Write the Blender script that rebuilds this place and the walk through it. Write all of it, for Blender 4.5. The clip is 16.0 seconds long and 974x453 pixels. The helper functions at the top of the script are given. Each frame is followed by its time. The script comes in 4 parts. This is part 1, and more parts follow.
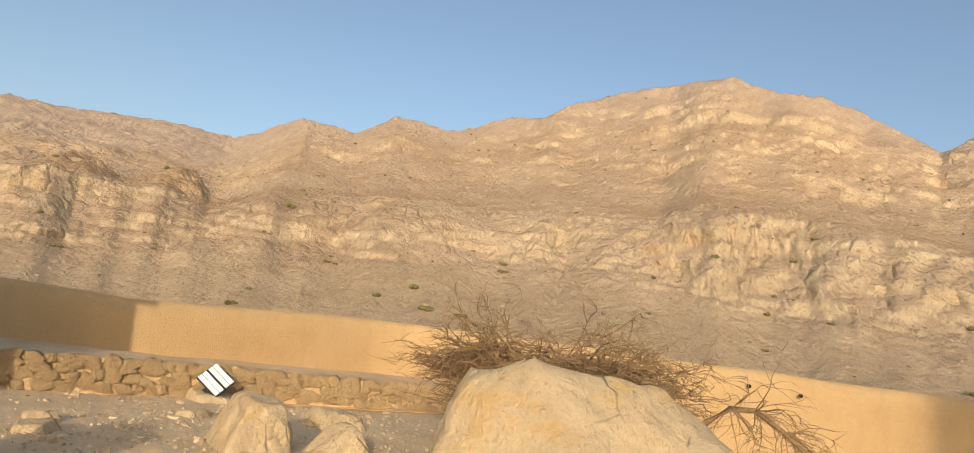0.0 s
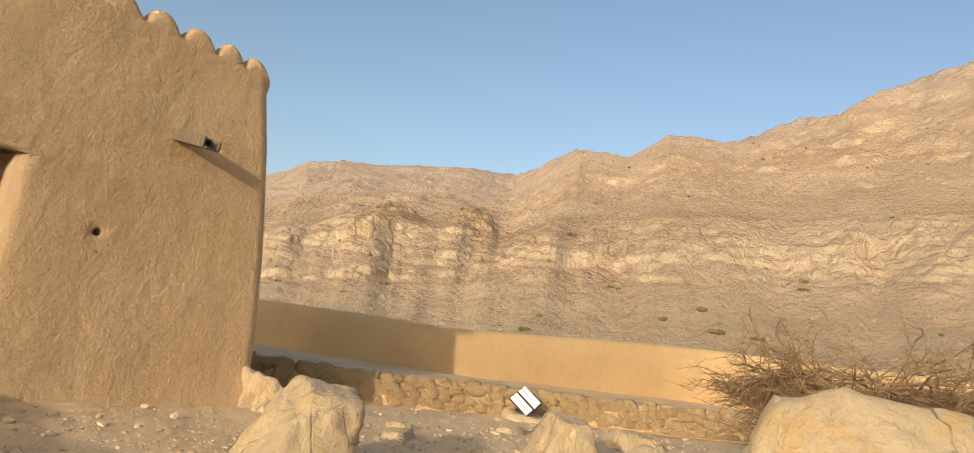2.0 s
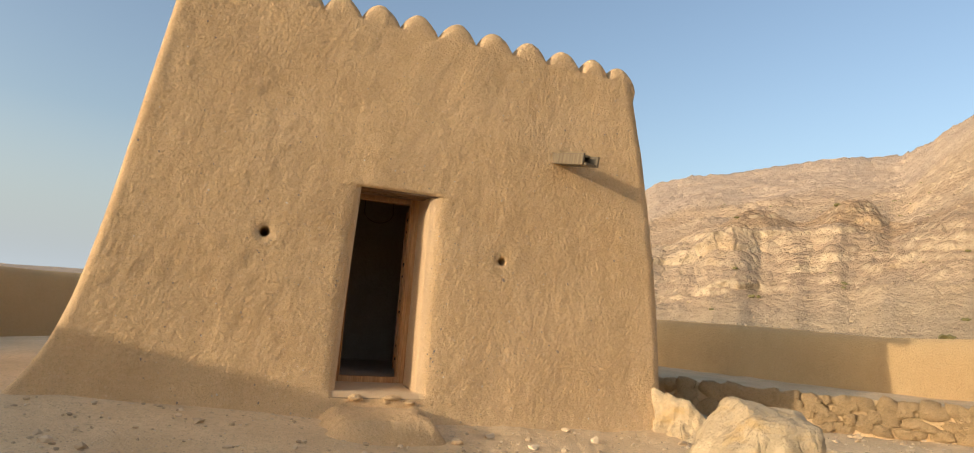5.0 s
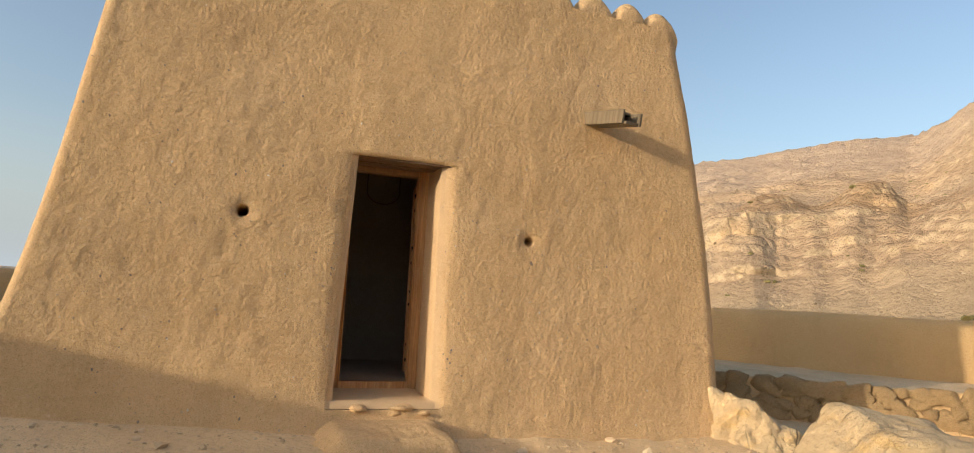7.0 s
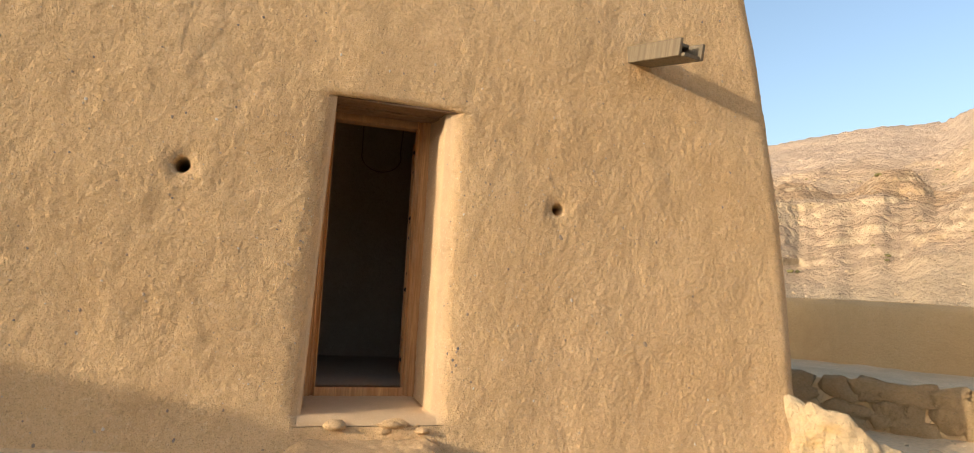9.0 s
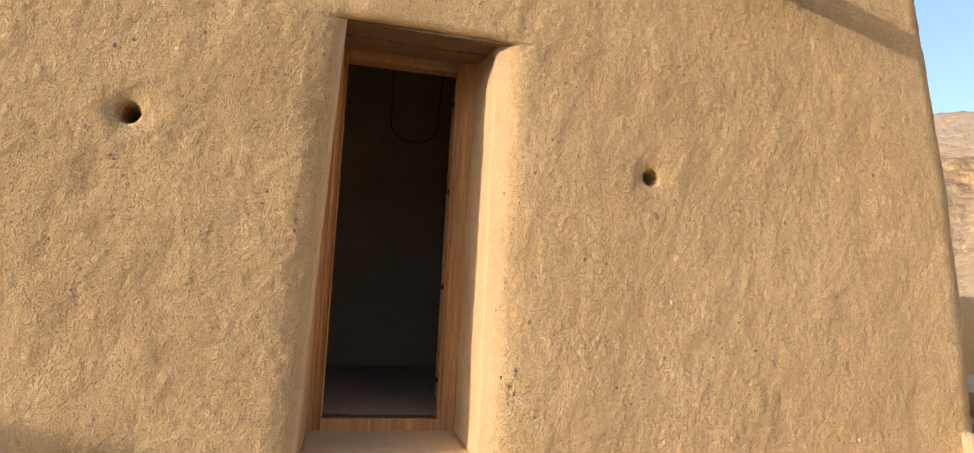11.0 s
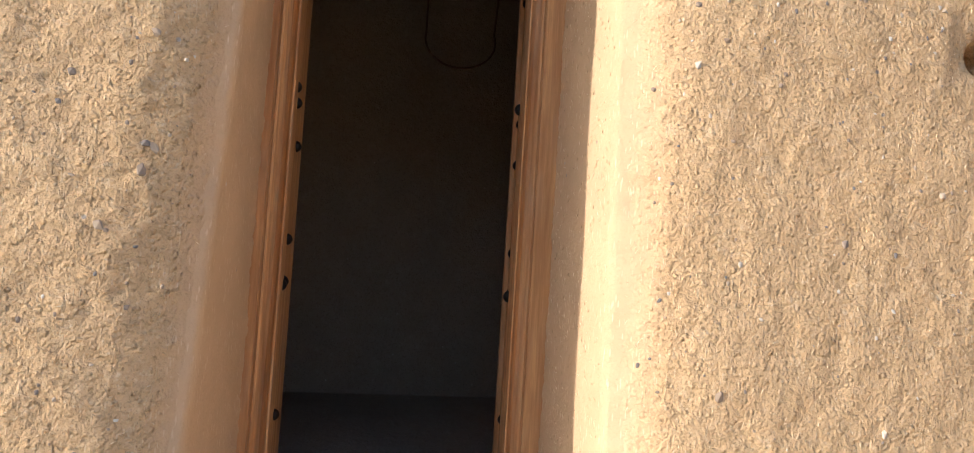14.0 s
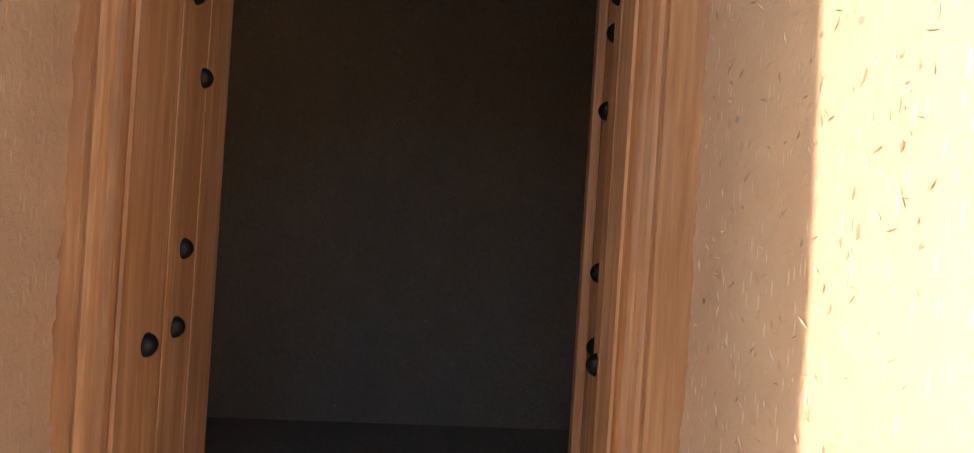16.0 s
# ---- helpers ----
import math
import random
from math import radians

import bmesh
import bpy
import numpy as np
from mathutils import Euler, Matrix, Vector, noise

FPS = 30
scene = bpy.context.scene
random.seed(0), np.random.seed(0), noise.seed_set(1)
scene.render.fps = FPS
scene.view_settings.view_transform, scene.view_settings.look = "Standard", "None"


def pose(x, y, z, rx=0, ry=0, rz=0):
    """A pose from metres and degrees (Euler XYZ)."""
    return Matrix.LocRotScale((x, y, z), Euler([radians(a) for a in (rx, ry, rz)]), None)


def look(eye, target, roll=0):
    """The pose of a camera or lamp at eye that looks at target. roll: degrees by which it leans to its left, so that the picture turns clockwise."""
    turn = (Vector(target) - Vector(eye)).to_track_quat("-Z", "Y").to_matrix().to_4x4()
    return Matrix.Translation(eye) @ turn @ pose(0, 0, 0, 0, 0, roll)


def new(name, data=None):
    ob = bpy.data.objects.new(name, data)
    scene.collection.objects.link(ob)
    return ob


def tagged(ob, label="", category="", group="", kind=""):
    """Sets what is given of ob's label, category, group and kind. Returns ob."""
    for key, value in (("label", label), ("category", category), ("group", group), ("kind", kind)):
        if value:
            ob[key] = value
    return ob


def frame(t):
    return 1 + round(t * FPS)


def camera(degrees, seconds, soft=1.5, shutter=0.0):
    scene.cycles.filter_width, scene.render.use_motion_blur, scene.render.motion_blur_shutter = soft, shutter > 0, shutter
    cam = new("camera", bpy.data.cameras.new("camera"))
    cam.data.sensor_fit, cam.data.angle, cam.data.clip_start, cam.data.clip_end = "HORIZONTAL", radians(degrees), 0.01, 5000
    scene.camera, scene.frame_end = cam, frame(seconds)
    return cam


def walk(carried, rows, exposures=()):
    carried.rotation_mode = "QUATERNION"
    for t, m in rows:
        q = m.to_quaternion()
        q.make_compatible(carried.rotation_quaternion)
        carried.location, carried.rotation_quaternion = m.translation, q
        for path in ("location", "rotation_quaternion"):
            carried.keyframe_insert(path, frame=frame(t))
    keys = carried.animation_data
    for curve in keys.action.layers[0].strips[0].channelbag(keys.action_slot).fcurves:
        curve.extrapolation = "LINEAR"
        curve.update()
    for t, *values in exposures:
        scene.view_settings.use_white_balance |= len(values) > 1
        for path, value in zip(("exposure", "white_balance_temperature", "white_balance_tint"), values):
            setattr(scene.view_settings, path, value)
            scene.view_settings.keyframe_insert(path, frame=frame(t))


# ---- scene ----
cam = camera(73.5, 16.0, soft=1.0)
PATH = [
    (0, (-0.634, -7.031, 0.845), (1.271, -6.54, 1.21), 8.3),
    (0.5, (-0.854, -7.124, 0.861), (0.992, -6.443, 1.215), 8.8),
    (1, (-1.049, -7.182, 0.864), (0.723, -6.32, 1.206), 9.0),
    (1.5, (-1.062, -7.151, 0.866), (0.616, -6.114, 1.198), 8.7),
    (2, (-1.089, -7.147, 0.85), (0.446, -5.904, 1.166), 8.2),
    (2.5, (-1.11, -7.113, 0.843), (0.243, -5.673, 1.15), 8.5),
    (3, (-1.15, -7.075, 0.812), (-0.001, -5.463, 1.093), 8.0),
    (3.5, (-1.158, -6.959, 0.802), (-0.124, -5.268, 1.069), 6.3),
    (4, (-1.144, -6.8, 0.798), (-0.169, -5.074, 1.058), 4.8),
    (4.5, (-1.085, -6.613, 0.767), (-0.307, -4.789, 1.026), 5.1),
    (4.7, (-1.038, -6.523, 0.749), (-0.334, -4.67, 1.015), 5.0),
    (7, (-0.673, -5.299, 0.716), (-0.018, -3.424, 0.95), 3.0),
    (7.5, (-0.621, -4.982, 0.726), (0.035, -3.107, 0.953), 3.1),
    (8, (-0.505, -4.679, 0.696), (0.141, -2.799, 0.92), 3.1),
    (8.5, (-0.373, -4.385, 0.691), (0.273, -2.503, 0.896), 3.5),
    (8.7, (-0.316, -4.266, 0.683), (0.314, -2.379, 0.887), 3.4),
    (10.8, (0.0, -3.043, 0.717), (0.516, -1.118, 0.888), 3.0),
    (11, (0.014, -2.903, 0.707), (0.502, -0.971, 0.878), 3.2),
    (11.5, (0.122, -2.6, 0.679), (0.551, -0.656, 0.865), 3.3),
    (12, (0.145, -2.276, 0.686), (0.566, -0.328, 0.855), 2.8),
    (12.5, (0.159, -2.007, 0.702), (0.546, -0.052, 0.872), 2.7),
    (13, (0.223, -1.701, 0.701), (0.556, 0.265, 0.86), 3.1),
    (13.5, (0.284, -1.438, 0.717), (0.616, 0.53, 0.854), 3.3),
    (14, (0.307, -1.157, 0.771), (0.638, 0.813, 0.869), 3.6),
    (14.5, (0.348, -0.93, 0.762), (0.626, 1.048, 0.842), 3.5),
    (15, (0.424, -0.728, 0.82), (0.633, 1.26, 0.876), 3.7),
    (15.5, (0.441, -0.534, 0.801), (0.625, 1.457, 0.836), 3.7),
    (16, (0.426, -0.286, 0.853), (0.612, 1.705, 0.854), 3.7),
]
walk(cam, [(t, look(eye, target, roll)) for t, eye, target, roll in PATH],
     [(0.0, 0.50, 6500, 10), (2.5, 0.58, 6500, 10), (4.5, 0.70, 6550, 10), (7.0, 0.71, 6600, 10), (8.5, 0.94, 6500, 10), (11.0, 1.04, 6250, 10), (12.5, 1.17, 5750, 11), (14.0, 1.42, 5350, 12), (15.0, 1.58, 5150, 17), (16.0, 1.86, 5500, 17)])


# ---- world, sun and exposure ----
SUN_WAY = Vector((4.2, 1.0, -1.0)).normalized()      # the way the sunlight travels
world = bpy.data.worlds.new("world")
scene.world = world
world.use_nodes = True
sky = world.node_tree.nodes.new("ShaderNodeTexSky")
sky.sky_type = "NISHITA"
sky.sun_disc = False
sky.sun_elevation = math.asin(-SUN_WAY.z)
sky.sun_rotation = math.atan2(-SUN_WAY.x, -SUN_WAY.y)
sky.altitude, sky.air_density, sky.dust_density, sky.ozone_density = 200, 1.0, 4.0, 1.0
world.node_tree.nodes["Background"].inputs[1].default_value = 0.15
world.node_tree.links.new(sky.outputs[0], world.node_tree.nodes["Background"].inputs[0])
sun = new("sun", bpy.data.lights.new("sun", "SUN"))
sun.data.energy, sun.data.angle, sun.data.color = 2.05, radians(0.9), (1.0, 0.83, 0.62)
sun.rotation_euler = SUN_WAY.to_track_quat("-Z", "Y").to_euler()


# ---- materials ----
class Mat:
    """A node material: colours by noise at two scales, bump, roughness."""

    def __init__(self, name, rough=0.9, metal=0.0, spec=0.2):
        self.m = bpy.data.materials.new(name)
        self.m.use_nodes = True
        self.t = self.m.node_tree
        self.b = self.t.nodes["Principled BSDF"]
        self.b.inputs["Roughness"].default_value = rough
        self.b.inputs["Metallic"].default_value = metal
        self.b.inputs["Specular IOR Level"].default_value = spec
        self.co = self.node("ShaderNodeTexCoord").outputs["Object"]
        self.height = None

    def node(self, kind, **values):
        n = self.t.nodes.new(kind)
        for k, v in values.items():
            n.inputs[k].default_value = v
        return n

    def link(self, a, b):
        self.t.links.new(a, b)

    def stretched(self, scale, turn=(0, 0, 0)):
        n = self.node("ShaderNodeMapping")
        n.inputs["Scale"].default_value = scale
        n.inputs["Rotation"].default_value = turn
        self.link(self.co, n.inputs["Vector"])
        return n.outputs[0]

    def noise(self, scale, detail=4, rough=0.6, co=None, distortion=0.0):
        n = self.node("ShaderNodeTexNoise", Scale=scale, Detail=detail, Roughness=rough, Distortion=distortion)
        self.link(co or self.co, n.inputs["Vector"])
        return n.outputs["Fac"]

    def voronoi(self, scale, feature="F1", out="Distance", co=None, randomness=1.0):
        n = self.node("ShaderNodeTexVoronoi", Scale=scale, Randomness=randomness)
        n.feature = feature
        self.link(co or self.co, n.inputs["Vector"])
        return n.outputs[out]

    def ramp(self, fac, stops):
        n = self.node("ShaderNodeValToRGB")
        while len(n.color_ramp.elements) < len(stops):
            n.color_ramp.elements.new(0.5)
        for e, (p, c) in zip(n.color_ramp.elements, stops):
            e.position = p
            e.color = (*c, 1) if isinstance(c, tuple) else (c, c, c, 1)
        self.link(fac, n.inputs[0])
        return n.outputs[0]

    def mix(self, fac, a, b, mode="MIX"):
        n = self.t.nodes.new("ShaderNodeMix")
        n.data_type, n.blend_type = "RGBA", mode
        for s, v in ((n.inputs[0], fac), (n.inputs[6], a), (n.inputs[7], b)):
            if isinstance(v, (int, float)):
                s.default_value = v
            elif isinstance(v, tuple):
                s.default_value = (*v, 1)
            else:
                self.link(v, s)
        return n.outputs[2]

    def math(self, op, a, b=0.0):
        n = self.t.nodes.new("ShaderNodeMath")
        n.operation = op
        for s, v in zip(n.inputs, (a, b)):
            if isinstance(v, (int, float)):
                s.default_value = v
            else:
                self.link(v, s)
        return n.outputs[0]

    def color(self, c):
        if isinstance(c, tuple):
            self.b.inputs["Base Color"].default_value = (*c, 1)
        else:
            self.link(c, self.b.inputs["Base Color"])

    def rough(self, r):
        self.link(r, self.b.inputs["Roughness"])

    def bump(self, h, dist, strength=1.0):
        n = self.node("ShaderNodeBump", Strength=strength, Distance=dist)
        self.link(h, n.inputs["Height"])
        if self.height:
            self.link(self.height, n.inputs["Normal"])
        self.height = n.outputs[0]
        self.link(self.height, self.b.inputs["Normal"])


def make_adobe(name, light, mid, dark, straw, relief=1.0, smooth=None):
    """Mud plaster with straw and grit; smooth: its colour where the attribute 'trowel' says that it is rubbed smooth."""
    m = Mat(name, 0.95, spec=0.1)
    big, fine, grain = m.noise(0.9, 5), m.noise(9, 6, 0.7), m.noise(70, 4, 0.7)
    c = m.ramp(big, [(0.3, dark), (0.5, mid), (0.72, light)])
    c = m.mix(m.ramp(fine, [(0.35, 0.0), (0.7, 0.55)]), c, light)
    # dark crumbs in the colour stand in for small shade between clods
    crumb, deep = m.noise(34, 6, 0.8, distortion=0.5), tuple(v * 0.62 for v in dark)
    c = m.mix(m.ramp(crumb, [(0.36, 0.32 * min(1.0, relief)), (0.46, 0.0)]), c, deep)
    c = m.mix(m.ramp(m.noise(17, 5, 0.75, distortion=0.6), [(0.34, 0.22 * min(1.0, relief)), (0.46, 0.0)]), c, dark)
    c = m.mix(m.ramp(crumb, [(0.56, 0.0), (0.68, 0.5)]), c, straw)
    c = m.mix(m.ramp(grain, [(0.32, 0.5), (0.5, 0.0)]), c, dark)
    c = m.mix(m.ramp(m.noise(1.7, 4, 0.6, co=m.stretched((1.6, 1.6, 0.5))), [(0.52, 0.0), (0.7, 0.35)]), c, tuple(v * 0.8 for v in mid))
    keep = 1.0
    if smooth:
        attr = m.node("ShaderNodeAttribute")
        attr.attribute_name = "trowel"
        rubbed = m.math("ADD", attr.outputs["Fac"], m.math("MULTIPLY", m.math("SUBTRACT", fine, 0.5), 0.5))
        rubbed = m.math("MULTIPLY", m.ramp(rubbed, [(0.15, 0.0), (0.75, 1.0)]), m.ramp(attr.outputs["Fac"], [(0.02, 0.0), (0.1, 1.0)]))
        c = m.mix(m.math("MULTIPLY", rubbed, 0.9), c, m.ramp(m.noise(6, 5, 0.65), [(0.32, tuple(v * 0.88 for v in smooth)), (0.7, smooth)]))
        keep = m.math("SUBTRACT", 1.0, m.math("MULTIPLY", rubbed, 0.8))
    spots = m.ramp(m.voronoi(11), [(0.035, 1.0), (0.06, 0.0)])
    tint = m.ramp(m.voronoi(11, out="Color"), [(0.3, tuple(v * 0.4 for v in dark)), (0.62, (0.36, 0.33, 0.3)), (0.8, (0.8, 0.72, 0.6))])
    c = m.mix(m.math("MULTIPLY", spots, 0.85), c, tint)
    flecks = []
    for n, (turn, scale) in enumerate((((0.3, 0.5, 0.6), (95, 95, 14)), ((0.9, 1.1, 0.1), (80, 80, 16)), ((0.2, 1.9, 0.5), (110, 110, 18)))):
        v = m.voronoi(1.0, co=m.stretched(scale, turn))
        flecks.append(m.ramp(v, [(0.10, 1.0), (0.17, 0.0)]))
    f = m.math("MAXIMUM", m.math("MAXIMUM", flecks[0], flecks[1]), flecks[2])
    patch = m.ramp(m.noise(5, 3), [(0.35, 0.25), (0.65, 1.0)])
    f = m.math("MULTIPLY", f, patch)
    c = m.mix(m.math("MULTIPLY", f, 0.5), c, straw)
    # dark dots painted for the little shadows in the plaster's pits
    shade_pits = m.ramp(m.voronoi(38), [(0.05, 1.0), (0.1, 0.0)])
    c = m.mix(m.math("MULTIPLY", m.math("MULTIPLY", shade_pits, 0.5), keep), c, tuple(v * 0.45 for v in dark))
    speck = m.voronoi(85)
    pale = m.math("MULTIPLY", m.ramp(speck, [(0.16, 0.38), (0.26, 0.0)]), m.ramp(m.voronoi(85, out="Color"), [(0.5, 0.0), (0.7, 1.0)]))
    c = m.mix(m.math("MULTIPLY", pale, keep), c, straw)
    # fine crevice shade, also painted as dark colour
    c = m.mix(m.math("MULTIPLY", m.ramp(m.noise(120, 3, 0.7), [(0.34, 0.6), (0.44, 0.0)]), keep), c, deep)
    m.color(c)
    lumps = m.ramp(m.voronoi(30, "SMOOTH_F1"), [(0.0, 1.0), (0.55, 0.0)])
    grit = m.ramp(m.voronoi(75), [(0.0, 1.0), (0.4, 0.0)])
    for h, dist, strength in ((m.noise(5.5, 4, 0.6, distortion=0.5), 0.016, 0.7), (m.noise(14, 5, 0.65), 0.011, 0.9), (lumps, 0.005, 0.9), (m.noise(42, 5, 0.72), 0.010, 1.0),
                              (grit, 0.0036, 1.0), (m.noise(130, 3, 0.65), 0.0065, 1.0), (f, 0.0015, 0.6)):
        m.bump(m.math("MULTIPLY", h, keep), dist * relief, strength)
    return m.m


def make_rock(name, light, mid, dark, stain, scale=1.0):
    m = Mat(name, 0.9, spec=0.2)
    big, fine = m.noise(1.6 * scale, 6, 0.65, distortion=0.6), m.noise(16 * scale, 8, 0.7)
    c = m.ramp(big, [(0.28, dark), (0.48, mid), (0.7, light)])
    c = m.mix(m.ramp(fine, [(0.4, 0.0), (0.72, 0.6)]), c, light)
    c = m.mix(m.ramp(m.noise(2.6 * scale, 5, co=m.stretched((1, 1, 2.2))), [(0.52, 0.0), (0.68, 0.7)]), c, stain)
    cracks = m.ramp(m.voronoi(2.2 * scale, "DISTANCE_TO_EDGE", co=m.stretched((1, 1, 0.6), (0.4, 0.3, 0))), [(0.0, 1.0), (0.025, 0.0)])
    cracks = m.math("MULTIPLY", cracks, m.ramp(m.noise(1.3 * scale), [(0.48, 0.0), (0.6, 1.0)]))
    c = m.mix(m.math("MULTIPLY", cracks, 0.6), c, tuple(v * 0.35 for v in dark))
    m.color(c)
    m.bump(m.noise(4 * scale, 3, 0.55, distortion=0.8), 0.065 / scale, 0.9)
    m.bump(m.noise(13 * scale, 4, 0.6), 0.035 / scale, 0.9)
    m.bump(fine, 0.03 / scale, 0.9)
    m.bump(m.noise(60 * scale, 5, 0.7), 0.008 / scale, 0.8)
    m.bump(m.math("MULTIPLY", cracks, -1.0), 0.02 / scale, 0.8)
    return m.m


def make_wood(name, light, dark, grime):
    m = Mat(name, 0.55, spec=0.35)
    co = m.stretched((30, 30, 1.6))
    g, f = m.noise(1.0, 6, 0.65, co=co, distortion=0.5), m.noise(4.0, 5, 0.7, co=co)
    c = m.ramp(g, [(0.3, dark), (0.65, light)])
    c = m.mix(m.ramp(f, [(0.35, 0.5), (0.6, 0.0)]), c, dark)
    c = m.mix(m.ramp(m.noise(3.5, 4, co=m.stretched((4, 4, 0.8))), [(0.5, 0.0), (0.75, 0.5)]), c, grime)
    m.color(c)
    m.bump(f, 0.0015, 0.7)
    return m.m


def make_plain(name, c, c2, rough, metal=0.0, spec=0.4, scale=20):
    m = Mat(name, rough, metal, spec)
    m.color(m.ramp(m.noise(scale, 4), [(0.35, c), (0.7, c2)]))
    m.bump(m.noise(scale * 4, 3), 0.001, 0.4)
    return m.m


ADOBE = make_adobe("adobe_plaster", (0.76, 0.54, 0.31), (0.70, 0.485, 0.262), (0.585, 0.39, 0.20), (0.86, 0.72, 0.49), smooth=(0.62, 0.445, 0.27))
PARAPET = make_adobe("parapet_plaster", (0.65, 0.46, 0.24), (0.605, 0.42, 0.21), (0.54, 0.365, 0.18), (0.70, 0.54, 0.34), 0.8)
BOULDER = make_rock("boulder_stone", (0.72, 0.57, 0.36), (0.62, 0.475, 0.285), (0.44, 0.34, 0.23), (0.66, 0.44, 0.18))
STONE = make_rock("ledge_stone", (0.80, 0.59, 0.34), (0.72, 0.51, 0.27), (0.54, 0.36, 0.18), (0.70, 0.45, 0.2), 2.5)
WOOD = make_wood("door_wood", (0.72, 0.42, 0.175), (0.36, 0.165, 0.06), (0.60, 0.41, 0.25))
# door wood darkened: the shade on the frame head is in its colour
SHADED_HEADWOOD = make_wood("shaded_head_wood", (0.42, 0.25, 0.12), (0.24, 0.13, 0.06), (0.32, 0.21, 0.12))
OLDWOOD = make_wood("weathered_wood", (0.25, 0.20, 0.13), (0.13, 0.10, 0.065), (0.18, 0.165, 0.12))
DARKWOOD = make_wood("lintel_wood", (0.26, 0.16, 0.09), (0.13, 0.08, 0.045), (0.2, 0.14, 0.09))
IRON = make_plain("black_iron", (0.012, 0.012, 0.013), (0.035, 0.032, 0.03), 0.45, 0.6)
BLACK = make_plain("black_housing", (0.03, 0.03, 0.032), (0.06, 0.057, 0.055), 0.6)
LENS = make_plain("led_lens", (0.78, 0.78, 0.82), (0.9, 0.9, 0.93), 0.25)
CABLE = make_plain("tan_cable", (0.62, 0.38, 0.16), (0.52, 0.31, 0.13), 0.6)
TWIG = make_plain("dry_twig", (0.34, 0.225, 0.115), (0.20, 0.12, 0.06), 0.85, scale=30)
LEAF = make_plain("dry_leaf", (0.20, 0.17, 0.06), (0.12, 0.11, 0.04), 0.8, scale=30)
INSIDE = make_adobe("room_plaster", (0.47, 0.375, 0.27), (0.42, 0.335, 0.24), (0.36, 0.28, 0.195), (0.56, 0.47, 0.37), 0.4)
PLASTIC = make_plain("white_plastic", (0.8, 0.8, 0.82), (0.7, 0.72, 0.75), 0.3)


def make_pebble(name, stops):
    m = Mat(name, 0.8)
    r = m.t.nodes.new("ShaderNodeNewGeometry").outputs["Random Per Island"]
    m.color(m.ramp(r, stops))
    m.bump(m.noise(120), 0.002, 0.6)
    return m.m


PEBBLE = make_pebble("pebble", [(0.0, (0.2, 0.19, 0.18)), (0.45, (0.36, 0.27, 0.19)), (0.8, (0.55, 0.45, 0.33)), (1.0, (0.75, 0.7, 0.6))])
GRAVEL = make_pebble("gravel_stone", [(0.0, (0.40, 0.30, 0.19)), (0.5, (0.56, 0.42, 0.265)), (1.0, (0.70, 0.56, 0.38))])


def make_scree():
    m = Mat("scree_rock", 0.9)
    r = m.t.nodes.new("ShaderNodeNewGeometry").outputs["Random Per Island"]
    m.color(m.ramp(r, [(0.0, (0.22, 0.165, 0.11)), (0.4, (0.36, 0.27, 0.175)), (0.8, (0.43, 0.33, 0.22)), (1.0, (0.48, 0.38, 0.26))]))
    m.bump(m.noise(3), 0.1, 0.6)
    return m.m


SCREE = make_scree()


